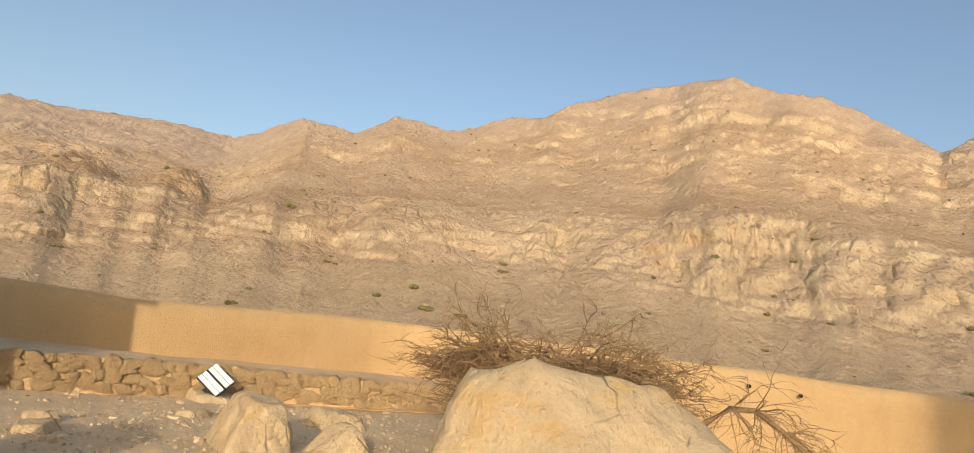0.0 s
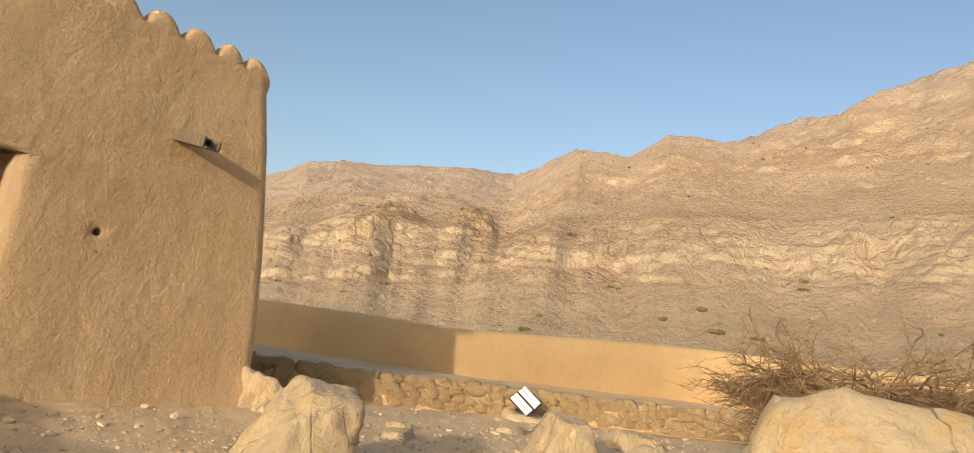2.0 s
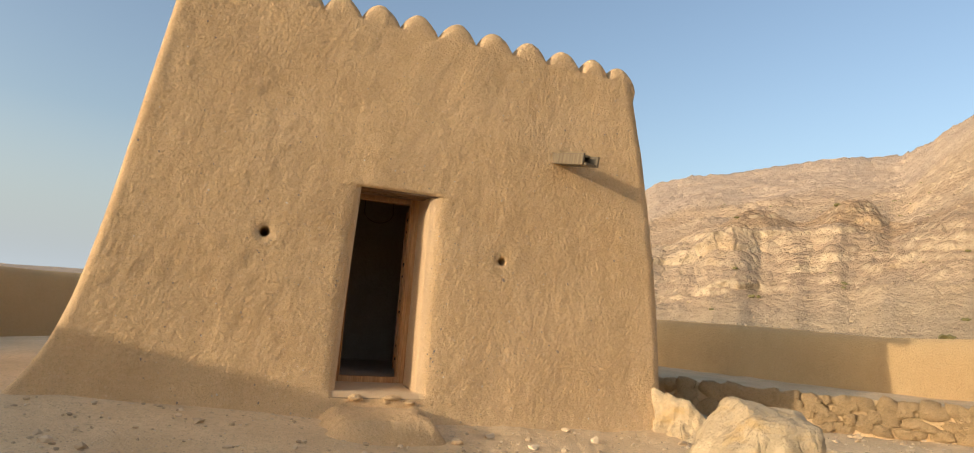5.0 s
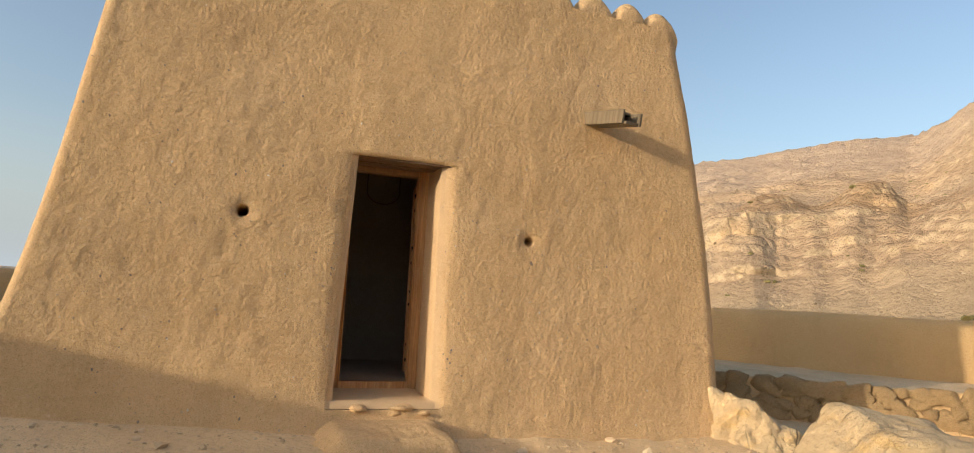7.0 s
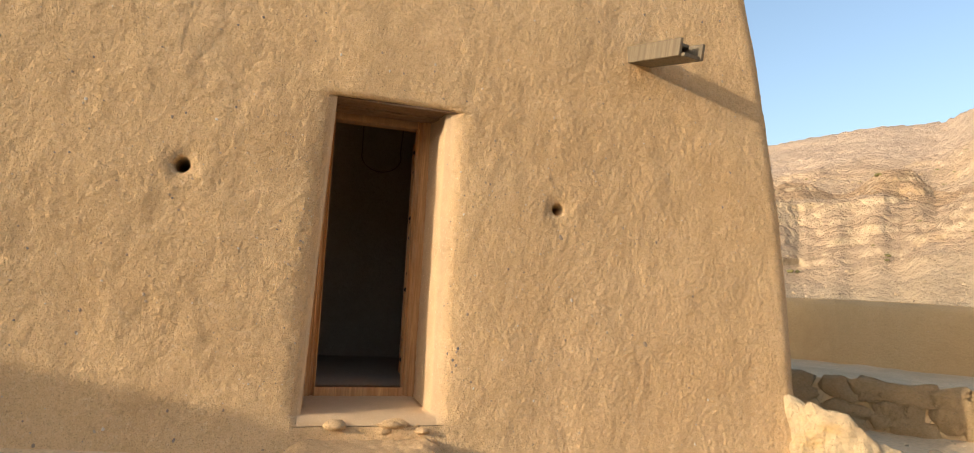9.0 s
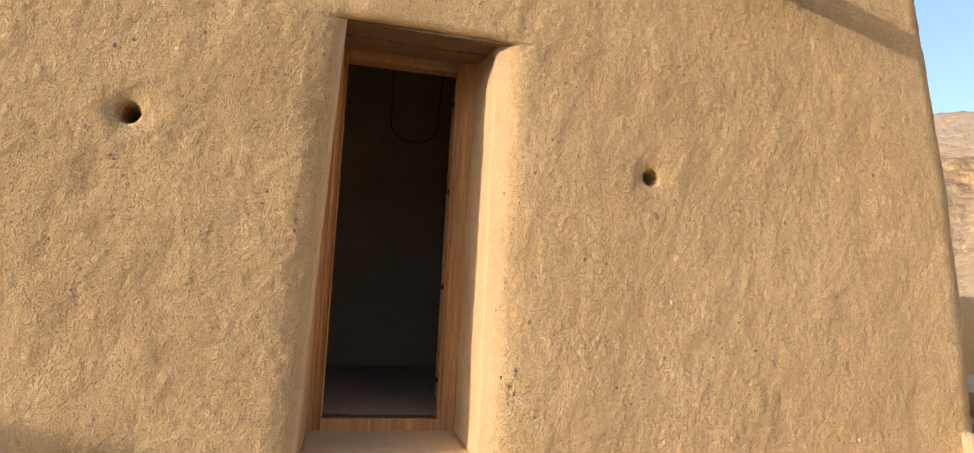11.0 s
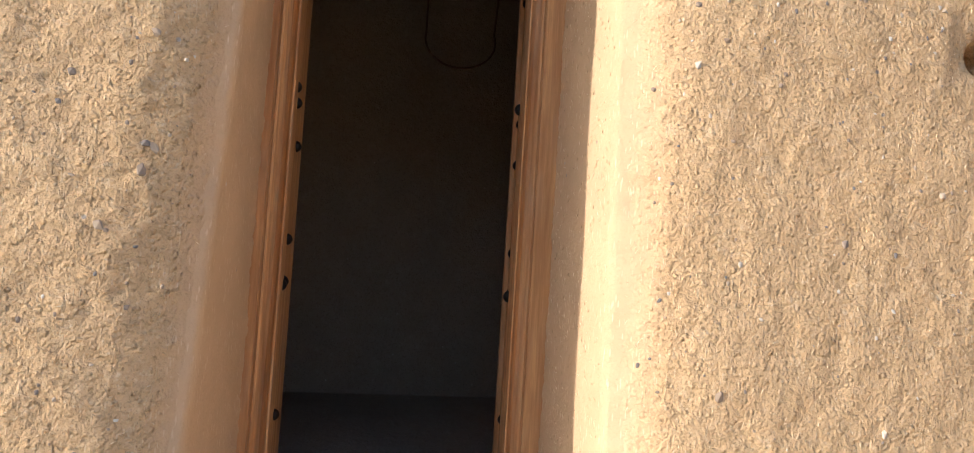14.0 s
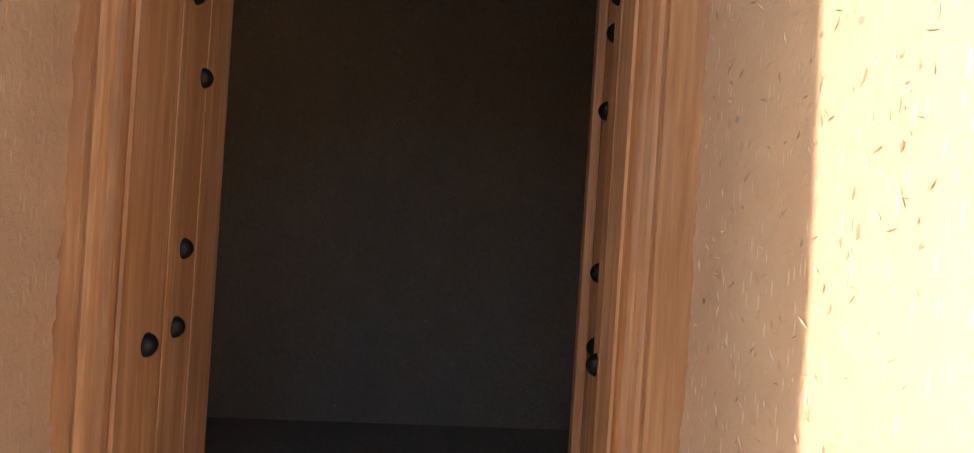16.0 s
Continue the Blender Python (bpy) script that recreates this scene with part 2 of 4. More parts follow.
def make_ground():
    """Trodden gravel on the hilltop, bare rock slopes and strata further out."""
    m = Mat("ground_rock", 0.95, spec=0.1)
    geo = m.t.nodes.new("ShaderNodeNewGeometry")
    sep = m.t.nodes.new("ShaderNodeSeparateXYZ")
    m.link(geo.outputs["Normal"], sep.inputs[0])
    steep = m.ramp(sep.outputs[2], [(0.45, 1.0), (0.78, 0.0)])
    # near: gravel
    g1, g2 = m.noise(1.2, 5), m.noise(22, 5, 0.75)
    near = m.ramp(g1, [(0.3, (0.62, 0.455, 0.265)), (0.6, (0.76, 0.575, 0.35))])
    near = m.mix(m.ramp(g2, [(0.35, 0.55), (0.52, 0.0)]), near, (0.52, 0.375, 0.22))
    peb = m.voronoi(34, out="Color")
    near = m.mix(m.ramp(m.voronoi(34), [(0.18, 0.45), (0.3, 0.0)]), near, m.ramp(peb, [(0.2, (0.3, 0.24, 0.18)), (0.9, (0.66, 0.54, 0.4))]))
    # far: mountain rock
    f1, f2, f3 = m.noise(0.012, 7, 0.62), m.noise(0.07, 8, 0.72), m.noise(0.5, 6, 0.75)
    far = m.ramp(f1, [(0.34, (0.52, 0.38, 0.265)), (0.5, (0.60, 0.455, 0.325)), (0.66, (0.66, 0.52, 0.385))])
    far = m.mix(m.ramp(f2, [(0.4, 0.5), (0.55, 0.0)]), far, (0.52, 0.39, 0.265))
    strata = m.noise(1.0, 6, 0.7, co=m.stretched((0.006, 0.006, 0.22), (0.05, 0.04, 0)))
    cliff = m.ramp(strata, [(0.3, (0.68, 0.54, 0.375)), (0.5, (0.75, 0.605, 0.43)), (0.68, (0.80, 0.665, 0.49))])
    cliff = m.mix(m.ramp(m.noise(0.03, 5), [(0.56, 0.0), (0.7, 0.5)]), cliff, (0.55, 0.34, 0.16))
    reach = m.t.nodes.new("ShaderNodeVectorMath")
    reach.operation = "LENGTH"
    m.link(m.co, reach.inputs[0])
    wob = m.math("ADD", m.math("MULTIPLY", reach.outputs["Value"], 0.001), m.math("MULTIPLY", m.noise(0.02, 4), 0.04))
    scree = m.ramp(wob, [(0.235, 0.75), (0.275, 0.0)])
    brown = m.math("MULTIPLY", m.ramp(wob, [(0.335, 0.0), (0.36, 1.0)]), m.ramp(wob, [(0.44, 1.0), (0.49, 0.0)]))
    far = m.mix(scree, far, m.ramp(f2, [(0.35, (0.56, 0.43, 0.28)), (0.65, (0.68, 0.535, 0.365))]))
    far = m.mix(m.math("MULTIPLY", brown, 0.9), far, m.ramp(f2, [(0.35, (0.40, 0.27, 0.165)), (0.65, (0.56, 0.395, 0.25))]))
    # haze put into the colour: rock gets paler and greyer with distance
    haze_tint = m.ramp(wob, [(0.72, 0.0), (0.9, 0.75)])
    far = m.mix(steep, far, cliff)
    far = m.mix(haze_tint, far, m.ramp(f2, [(0.35, (0.50, 0.40, 0.33)), (0.65, (0.64, 0.53, 0.45))]))
    # dark mottling that puts the shade of rock crevices into the colour
    far = m.mix(m.ramp(f3, [(0.36, 0.5), (0.46, 0.0)]), far, (0.42, 0.32, 0.22))
    specks = m.noise(1.6, 4, 0.75)
    far = m.mix(m.ramp(specks, [(0.30, 0.6), (0.42, 0.0)]), far, (0.36, 0.27, 0.18))
    far = m.mix(m.ramp(specks, [(0.58, 0.0), (0.68, 0.55)]), far, (0.80, 0.67, 0.50))
    dist = m.t.nodes.new("ShaderNodeVectorMath")
    dist.operation = "LENGTH"
    m.link(m.co, dist.inputs[0])
    out = m.ramp(m.math("MULTIPLY", dist.outputs["Value"], 0.01), [(0.2, 0.0), (0.3, 1.0)])
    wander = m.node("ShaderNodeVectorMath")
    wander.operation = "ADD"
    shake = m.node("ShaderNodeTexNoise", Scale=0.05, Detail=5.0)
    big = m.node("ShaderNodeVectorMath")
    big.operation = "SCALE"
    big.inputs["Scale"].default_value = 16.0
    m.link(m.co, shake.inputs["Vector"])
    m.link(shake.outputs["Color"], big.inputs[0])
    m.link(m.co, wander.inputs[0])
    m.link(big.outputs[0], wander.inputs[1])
    # dark crack lines: crevice shade painted into the rock colour
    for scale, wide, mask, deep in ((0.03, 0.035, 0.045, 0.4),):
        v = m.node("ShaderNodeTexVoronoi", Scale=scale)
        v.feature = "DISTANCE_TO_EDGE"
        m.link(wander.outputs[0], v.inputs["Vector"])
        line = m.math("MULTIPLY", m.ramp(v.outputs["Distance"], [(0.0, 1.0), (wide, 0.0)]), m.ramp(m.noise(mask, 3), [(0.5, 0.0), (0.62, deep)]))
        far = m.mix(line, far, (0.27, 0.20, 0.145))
    far = m.mix(1.0, far, (0.785, 0.775, 0.735), "MULTIPLY")
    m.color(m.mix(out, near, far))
    m.bump(m.math("MULTIPLY", m.noise(0.085, 4, 0.6, distortion=0.5), out), 3.2, 0.9)
    m.bump(m.math("MULTIPLY", m.noise(0.3, 4, 0.65), out), 1.5, 0.9)
    m.bump(m.math("MULTIPLY", m.noise(0.8, 6, 0.75), out), 1.0, 0.9)
    v = m.node("ShaderNodeTexVoronoi", Scale=0.13)
    v.feature = "DISTANCE_TO_EDGE"
    m.link(wander.outputs[0], v.inputs["Vector"])
    m.bump(m.math("MULTIPLY", m.math("MULTIPLY", m.ramp(v.outputs["Distance"], [(0.0, 0.0), (0.2, 1.0)]), out), m.ramp(wob, [(0.25, 0.1), (0.3, 1.0)])), 0.9, 0.7)
    m.bump(m.noise(5, 5, 0.7), 0.03, 0.8)
    m.bump(g2, 0.012, 0.9)
    m.bump(m.ramp(m.voronoi(34), [(0.1, 1.0), (0.35, 0.0)]), 0.008, 0.7)
    return m.m


GROUND = make_ground()


# ---- mesh helpers ----
def mesh_of(name, verts, faces, material, smooth=False):
    me = bpy.data.meshes.new(name)
    me.from_pydata([tuple(v) for v in verts], [], [tuple(f) for f in faces])
    me.materials.append(material)
    if smooth:
        me.polygons.foreach_set("use_smooth", [True] * len(me.polygons))
    me.update()
    return me


def part(name, bm, material, parent=None, label="", smooth=False):
    me = bpy.data.meshes.new(name)
    bmesh.ops.recalc_face_normals(bm, faces=bm.faces)
    bm.to_mesh(me)
    bm.free()
    me.materials.append(material)
    if smooth:
        me.polygons.foreach_set("use_smooth", [True] * len(me.polygons))
    ob = new(name, me)
    if parent:
        ob.parent = parent
    if label:
        ob["label"] = label
    return ob


def placed(name, me, parent=None, label=""):
    ob = new(name, me)
    if parent:
        ob.parent = parent
    if label:
        ob["label"] = label
    return ob


def box(bm, lo, hi, bevel=0.0, m=None):
    size = [b - a for a, b in zip(lo, hi)]
    mid = [(a + b) / 2 for a, b in zip(lo, hi)]
    r = bmesh.ops.create_cube(bm, size=1.0, matrix=(m or Matrix()) @ Matrix.LocRotScale(mid, None, size))
    if bevel:
        es = {e for v in r["verts"] for e in v.link_edges}
        bmesh.ops.bevel(bm, geom=list(es), offset=bevel, segments=2, affect="EDGES", profile=0.6)
    return bm


def grid_faces(rows, cols, closed=False, skip=None):
    out = []
    for i in range(rows - 1):
        for j in range(cols if closed else cols - 1):
            if skip and skip(i, j):
                continue
            k = (j + 1) % cols
            out.append((i * cols + j, i * cols + k, (i + 1) * cols + k, (i + 1) * cols + j))
    return out


def tube_into(verts, faces, pts, radii, sides=5):
    base = len(verts)
    for n, p in enumerate(pts):
        a, b = pts[max(0, n - 1)], pts[min(len(pts) - 1, n + 1)]
        way = (b - a).normalized()
        u = way.orthogonal().normalized()
        w = way.cross(u)
        for k in range(sides):
            t = 2 * math.pi * k / sides
            verts.append(p + (u * math.cos(t) + w * math.sin(t)) * radii[n])
    for n in range(len(pts) - 1):
        for k in range(sides):
            a, b = base + n * sides + k, base + n * sides + (k + 1) % sides
            faces.append((a, b, b + sides, a + sides))
    faces.append(tuple(base + k for k in range(sides)))
    faces.append(tuple(base + (len(pts) - 1) * sides + k for k in range(sides)))


TABLE = np.random.RandomState(7).rand(256, 256)


def vnoise(x, y):
    xi, yi = np.floor(x).astype(int), np.floor(y).astype(int)
    fx, fy = x - xi, y - yi
    fx, fy = fx * fx * (3 - 2 * fx), fy * fy * (3 - 2 * fy)
    at = lambda a, b: TABLE[a % 256, b % 256]
    return (at(xi, yi) * (1 - fx) + at(xi + 1, yi) * fx) * (1 - fy) + (at(xi, yi + 1) * (1 - fx) + at(xi + 1, yi + 1) * fx) * fy


def fbm(x, y, octaves=5, gain=0.5):
    total, amp, norm = 0, 1.0, 0.0
    for k in range(octaves):
        total = total + amp * (vnoise(x * 2 ** k + 17.3 * k, y * 2 ** k + 9.1 * k) - 0.5)
        norm, amp = norm + amp, amp * gain
    return total / norm * 2


def ridged(x, y, octaves=5, gain=0.55):
    total, amp, norm = 0, 1.0, 0.0
    for k in range(octaves):
        total = total + amp * (1 - 2 * np.abs(2 * vnoise(x * 2 ** k + 31.7 * k, y * 2 ** k + 5.3 * k) - 1))
        norm, amp = norm + amp, amp * gain
    return total / norm


# ---- ground and mountains: one sheet out to the horizon ----
HUB = (-0.7, -7.0)
EYE_Z = 0.84
SKYLINE = ((-70, 12), (-40, 17), (-23, 19.4), (-21, 18.6), (-18.4, 20.2), (-13, 22.9), (-8.7, 23.6), (-5.6, 24.6), (-0.4, 24.0), (4, 23.1), (7.8, 21.9),
           (10.5, 20.6), (15, 19.7), (18.3, 18.2), (23.9, 18.6), (27.4, 16.3), (31.8, 16.6), (34.9, 15.1), (37, 13.9), (42.6, 13.8), (48.4, 12.8),
           (52.6, 12.5), (55.3, 11.9), (58, 10.2), (64, 7.5), (72, 4), (85, 1.6), (100, 1.0), (115, 0.6), (130, 0.0))
CLIFF_TOP = ((-70, 8), (-23, 10.9), (-16.5, 12.5), (-9.8, 13.7), (-3.9, 13.8), (-0.4, 12.5), (4.9, 12.5), (11, 12.1), (19.3, 11.4), (24.8, 11.3), (32.6, 10.1),
             (36.2, 8.3), (37.9, 7.1), (41.2, 8.4), (44.8, 8.0), (51.8, 7.6), (57.4, 5.2), (70, 2), (90, 0.3), (130, -1))
CLIFF_FOOT = ((-70, 2), (-23, 4.9), (-12.5, 5.5), (2.2, 7.5), (18.5, 6.3), (33.9, 4.3), (40.8, 3.5), (50.5, 2.1), (60, 0.6), (90, -1.0), (130, -2))


def along(table, az):
    return np.interp(az, [a for a, _ in table], [b for _, b in table])


def hill_top(x, y):
    """Height of the trodden ground inside the parapet."""
    rise = 0.22 * np.exp(-((x + 2.6) / 2.6) ** 2) / (1 + np.exp(np.clip(-3 * (y + 1.2), -50, 50)))
    apron = 0.13 * np.exp(-np.clip(-y, 0, 30) / 0.8) * np.clip((4.4 - x) / 0.8, 0, 1)
    return -0.53 + rise + apron + 0.03 * fbm(x * 0.8, y * 0.8, 4) + 0.02 * fbm(x * 3.1, y * 3.1, 3) + 0.014 * fbm(x * 8, y * 8, 3)


def build_ground():
    az = np.concatenate([np.arange(-60, 75, 0.115), np.arange(75, 300, 2.5)])
    r = np.concatenate([[0.05], np.arange(0.4, 14, 0.1), np.arange(14, 20, 0.25), np.geomspace(20, 230, 46), np.linspace(233, 420, 120), np.linspace(424, 1000, 130),
                        np.linspace(1008, 1500, 50), np.geomspace(1530, 4500, 10)])
    R, A = np.meshgrid(r, az, indexing="ij")
    X, Y = HUB[0] + R * np.cos(np.radians(A)), HUB[1] + R * np.sin(np.radians(A))
    Az = np.where(A > 180, A - 360, A)
    wx, wy = X / 60, Y / 60
    warp = fbm(wx, wy, 4)
    top, foot, sky_el = along(CLIFF_TOP, Az), along(CLIFF_FOOT, Az), along(SKYLINE, Az)
    rough_az = fbm(Az * 0.3 + 40, R * 0 + 3.3, 2)
    top = top + 0.4 * rough_az
    sky_el = sky_el + 0.2 * fbm(Az * 0.25 + 90, R * 0 + 8.1, 2, 0.6)
    r_foot = 250 + 24 * fbm(Az * 0.14, R * 0 + 1.5, 3) + 9 * fbm(Az * 0.3, R * 0 + 4.5, 2)
    r_top = r_foot + 62
    r_back, r_sky = r_top + 90, 820 + 60 * fbm(Az * 0.2 + 11, R * 0, 3) + 420 * np.clip((Az - 31.5) / 6, 0, 1)
    tan = lambda e: np.tan(np.radians(e))
    z_foot, z_top = EYE_Z + r_foot * tan(foot), EYE_Z + r_top * tan(top)
    hills = 2.6 * np.exp(-((Az - 47.3) / 2.6) ** 2) + 3.6 * np.exp(-((Az - 39.8) / 2.8) ** 2)
    z_back = EYE_Z + r_back * tan(np.minimum(top - 0.2, sky_el - 1.0))
    z_sky = EYE_Z + r_sky * tan(sky_el)
    mix = lambda a, b, t: a + (b - a) * np.clip(t, 0, 1)
    ease = lambda t: np.clip(t, 0, 1) ** 2 * (3 - 2 * np.clip(t, 0, 1))
    valley = -24 + 5 * fbm(wx * 0.6, wy * 0.6, 4)
    z = mix(valley, z_foot, (np.clip(R - 95, 0, None) / (r_foot - 95)) ** 1.4)
    z = np.where(R > r_foot, mix(z_foot, z_top, ease((R - r_foot) / (r_top - r_foot))), z)
    z = np.where(R > r_top, mix(z_top, z_back, ease((R - r_top) / (r_back - r_top))), z)
    t = np.clip((R - r_back) / (r_sky - r_back), 0, 1)
    z = np.where(R > r_back, z_back + (z_sky - z_back) * (0.72 * t + 0.28 * t ** 2.2), z)
    z = np.where(R > r_sky, z_sky - (R - r_sky) * 0.45, z)
    z = np.maximum(z, -30.0)
    # gullies, strata and crags
    steep = np.exp(-((R - (r_foot + r_top) / 2) / 34) ** 4)
    slope = np.clip((R - r_back) / 120, 0, 1) * np.clip((r_sky + 20 - R) / 90, 0, 1)
    talus = np.clip((R - 60) / 60, 0, 1) * np.clip((r_foot - R) / 25, 0, 1)
    side = np.clip((Az + 60) / 10, 0, 1) * np.clip((100 - Az) / 25, 0, 1)
    gully = ridged((X + 40 * warp) / 95, (Y + 40 * warp) / 95, 5, 0.5)
    crag = ridged((X + 14 * warp) / 30 + 7, (Y - 14 * warp) / 30, 5, 0.6)
    near_side = np.clip((20 - Az) / 25, 0.6, 1)
    z = z + side * (slope * (8 * gully + 2.2 * crag * near_side + 0.9 * fbm(X / 9, Y / 9, 3))
                    + steep * (2.2 * crag + 0.8 * ridged(X / 9, Y / 9, 4))
                    + talus * (2.6 * fbm(X / 26, Y / 26, 5) + 0.7 * fbm(X / 5, Y / 5, 3)))
    layer = (z + 4 * warp + 0.02 * X) / 4.2
    z = z + side * steep * 1.6 * (np.floor(layer) + np.clip((layer - np.floor(layer)) * 2.4, 0, 1) - layer + 0.5)
    bench = np.clip((R - r_top) / 12, 0, 1) * np.clip((r_back + 30 - R) / 40, 0, 1)
    knoll = np.exp(-((R - r_top - 62) / 32) ** 2)
    z = z + side * (bench * 1.5 * fbm(X / 25, Y / 25, 4) + knoll * hills * (4.6 + 1.3 * ridged(X / 14, Y / 14, 5)))
    crest = np.exp(-((R - r_sky) / 55) ** 2)
    z = z + side * crest * (4.5 * ridged(X / 34, Y / 34, 5, 0.55) + 1.5 * fbm(X / 8, Y / 8, 3))
    # rock faces stand out and fall back towards the valley
    arc = np.radians(Az) * R + 0.45 * z
    out = slope * near_side * (15 * ridged((arc + 1.1 * z) / 90, (z - 0.25 * arc) / 48 + 3, 6, 0.55) + 2.4 * ridged((arc - 0.8 * z) / 16, z / 10, 4, 0.6)) + slope * 2.6 * fbm(arc / 8, z / 6, 4, 0.6)
    crags = np.exp(-((Az + 6) / 7) ** 2)
    out = out + steep * ((8 + 5 * crags) * ridged((arc + 0.5 * z) / 38 + 5, z / 30, 5, 0.5) + (1.8 + 3.5 * crags) * ridged((arc - 0.4 * z) / 9, z / 13 + 2, 4, 0.6) + 0.9 * fbm(arc / 30, z / 1.6, 3))
    notch = np.exp(-((Az - 37.7 + 0.08 * (z - 40)) / 0.45) ** 2) + 0.7 * np.exp(-((Az - 46.9) / 0.35) ** 2) + 0.6 * np.exp(-((Az - 29.3) / 0.35) ** 2)
    out = out + bench * hills * 1.4 * ridged(arc / 16, z / 8, 5) + talus * 1.2 * fbm(arc / 7, z / 4, 4, 0.6) - steep * 2.2 * notch
    push = np.where(R > 110, side * out, 0) / R
    X, Y = X - (X - HUB[0]) * push, Y - (Y - HUB[1]) * push
    # the hilltop and its flanks
    d = np.hypot((X - 4.2) / 1.05, Y + 3.6)
    inside = hill_top(X, Y)
    flank = -0.5 - np.clip(d - 13.5, 0, None) * 0.5
    z = np.where(d < 13.5, inside, np.where(R < 95, np.maximum(flank, valley) + np.clip(d - 13.5, 0, 6) * 0.15 * fbm(X / 3, Y / 3, 4), z))
    me = bpy.data.meshes.new("ground")
    rows, cols = R.shape
    co = np.stack([X, Y, z], -1).reshape(-1, 3)
    i, j = np.meshgrid(np.arange(rows - 1), np.arange(cols), indexing="ij")
    k = (j + 1) % cols
    quads = np.stack([i * cols + j, (i + 1) * cols + j, (i + 1) * cols + k, i * cols + k], -1).reshape(-1, 4)
    me.vertices.add(len(co))
    me.vertices.foreach_set("co", co.astype(np.float32).ravel())
    me.loops.add(quads.size)
    me.loops.foreach_set("vertex_index", quads.astype(np.int32).ravel())
    me.polygons.add(len(quads))
    me.polygons.foreach_set("loop_start", np.arange(0, quads.size, 4, dtype=np.int32))
    me.polygons.foreach_set("loop_total", np.full(len(quads), 4, dtype=np.int32))
    me.update(calc_edges=True)
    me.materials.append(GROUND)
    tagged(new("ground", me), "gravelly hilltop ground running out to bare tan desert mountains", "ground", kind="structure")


build_ground()


# ---- parapet round the hilltop, and the stone ledge at its foot ----
def smooth_line(points, step):
    """Points at even steps on a soft curve through the given ones."""
    p = [Vector(q) for q in points]
    fine = []
    for n in range(len(p) - 1):
        a, b, c, d = p[max(0, n - 1)], p[n], p[n + 1], p[min(len(p) - 1, n + 2)]
        for s in range(24):
            t = s / 24
            fine.append(0.5 * ((2 * b) + (c - a) * t + (2 * a - 5 * b + 4 * c - d) * t * t + (3 * b - a - 3 * c + d) * t ** 3))
    fine.append(p[-1])
    out, carry = [fine[0]], 0.0
    for a, b in zip(fine, fine[1:]):
        seg = (b - a).length
        while carry + seg >= step and seg > 1e-9:
            a = a + (b - a) * ((step - carry) / seg)
            out.append(a.copy())
            seg, carry = (b - a).length, 0.0
        carry += seg
    return out


# x, y and the height of the top
RING = ((-6.0, -13.0, 1.5), (-7.0, -8.0, 1.52), (-7.2, -2.0, 1.52), (-7.2, 3.0, 1.4), (-6.4, 7.5, 1.0), (-3.8, 10.0, 0.9), (1.0, 10.6, 0.88), (5.2, 8.6, 0.86),
        (8.1, 3.1, 0.86), (9.35, 1.45, 0.83), (11.8, 0.1, 1.02), (14.4, -1.4, 1.16), (15.5, -3.6, 1.2), (15.5, -7.0, 1.22), (14.3, -12.6, 1.2), (11.0, -16.5, 1.25),
        (3.0, -18.5, 1.4), (-3.5, -17.0, 1.5), (-6.0, -13.0, 1.5))


def build_parapet():
    line = smooth_line(RING, 0.12)
    prof = [(-0.22, 0.0), (-0.2, 0.15), (-0.185, 0.3), (-0.18, 0.5), (-0.17, 0.7), (-0.16, 0.86), (-0.13, 0.95), (-0.06, 1.0), (0.06, 1.0), (0.14, 0.95), (0.2, 0.8), (0.24, 0.4), (0.28, 0.0)]
    verts = []
    for n, p in enumerate(line):
        a, b = line[max(0, n - 1)], line[min(len(line) - 1, n + 1)]
        way = Vector((b.x - a.x, b.y - a.y, 0)).normalized()
        out = Vector((-way.y, way.x, 0))
        s = n * 0.12
        for off, h in prof:
            wob = 0.025 * noise.noise(Vector((s * 0.7, h * 1.5, 3))) + 0.012 * noise.noise(Vector((s * 2.6, h * 4, 9)))
            z = -1.1 + (p.z + 1.1 + 0.03 * noise.noise(Vector((s * 0.5, 1, 5)))) * h
            verts.append(Vector((p.x, p.y, z)) + out * (off + wob))
    me = mesh_of("parapet_wall", verts, grid_faces(len(line), len(prof)), PARAPET, True)
    return tagged(new("parapet_wall", me), "low rounded ochre mud-plaster parapet wall round the hilltop", "wall", kind="structure")


parapet = build_parapet()
LEDGE = ((3.6, 4.6, 0), (4.9, 2.3, 0), (6.25, 0.78, 0), (8.0, -0.2, 0), (9.15, -1.05, 0), (10.5, -2.05, 0), (12.1, -3.15, 0), (13.4, -4.4, 0))
LEDGE_TOP = -0.05


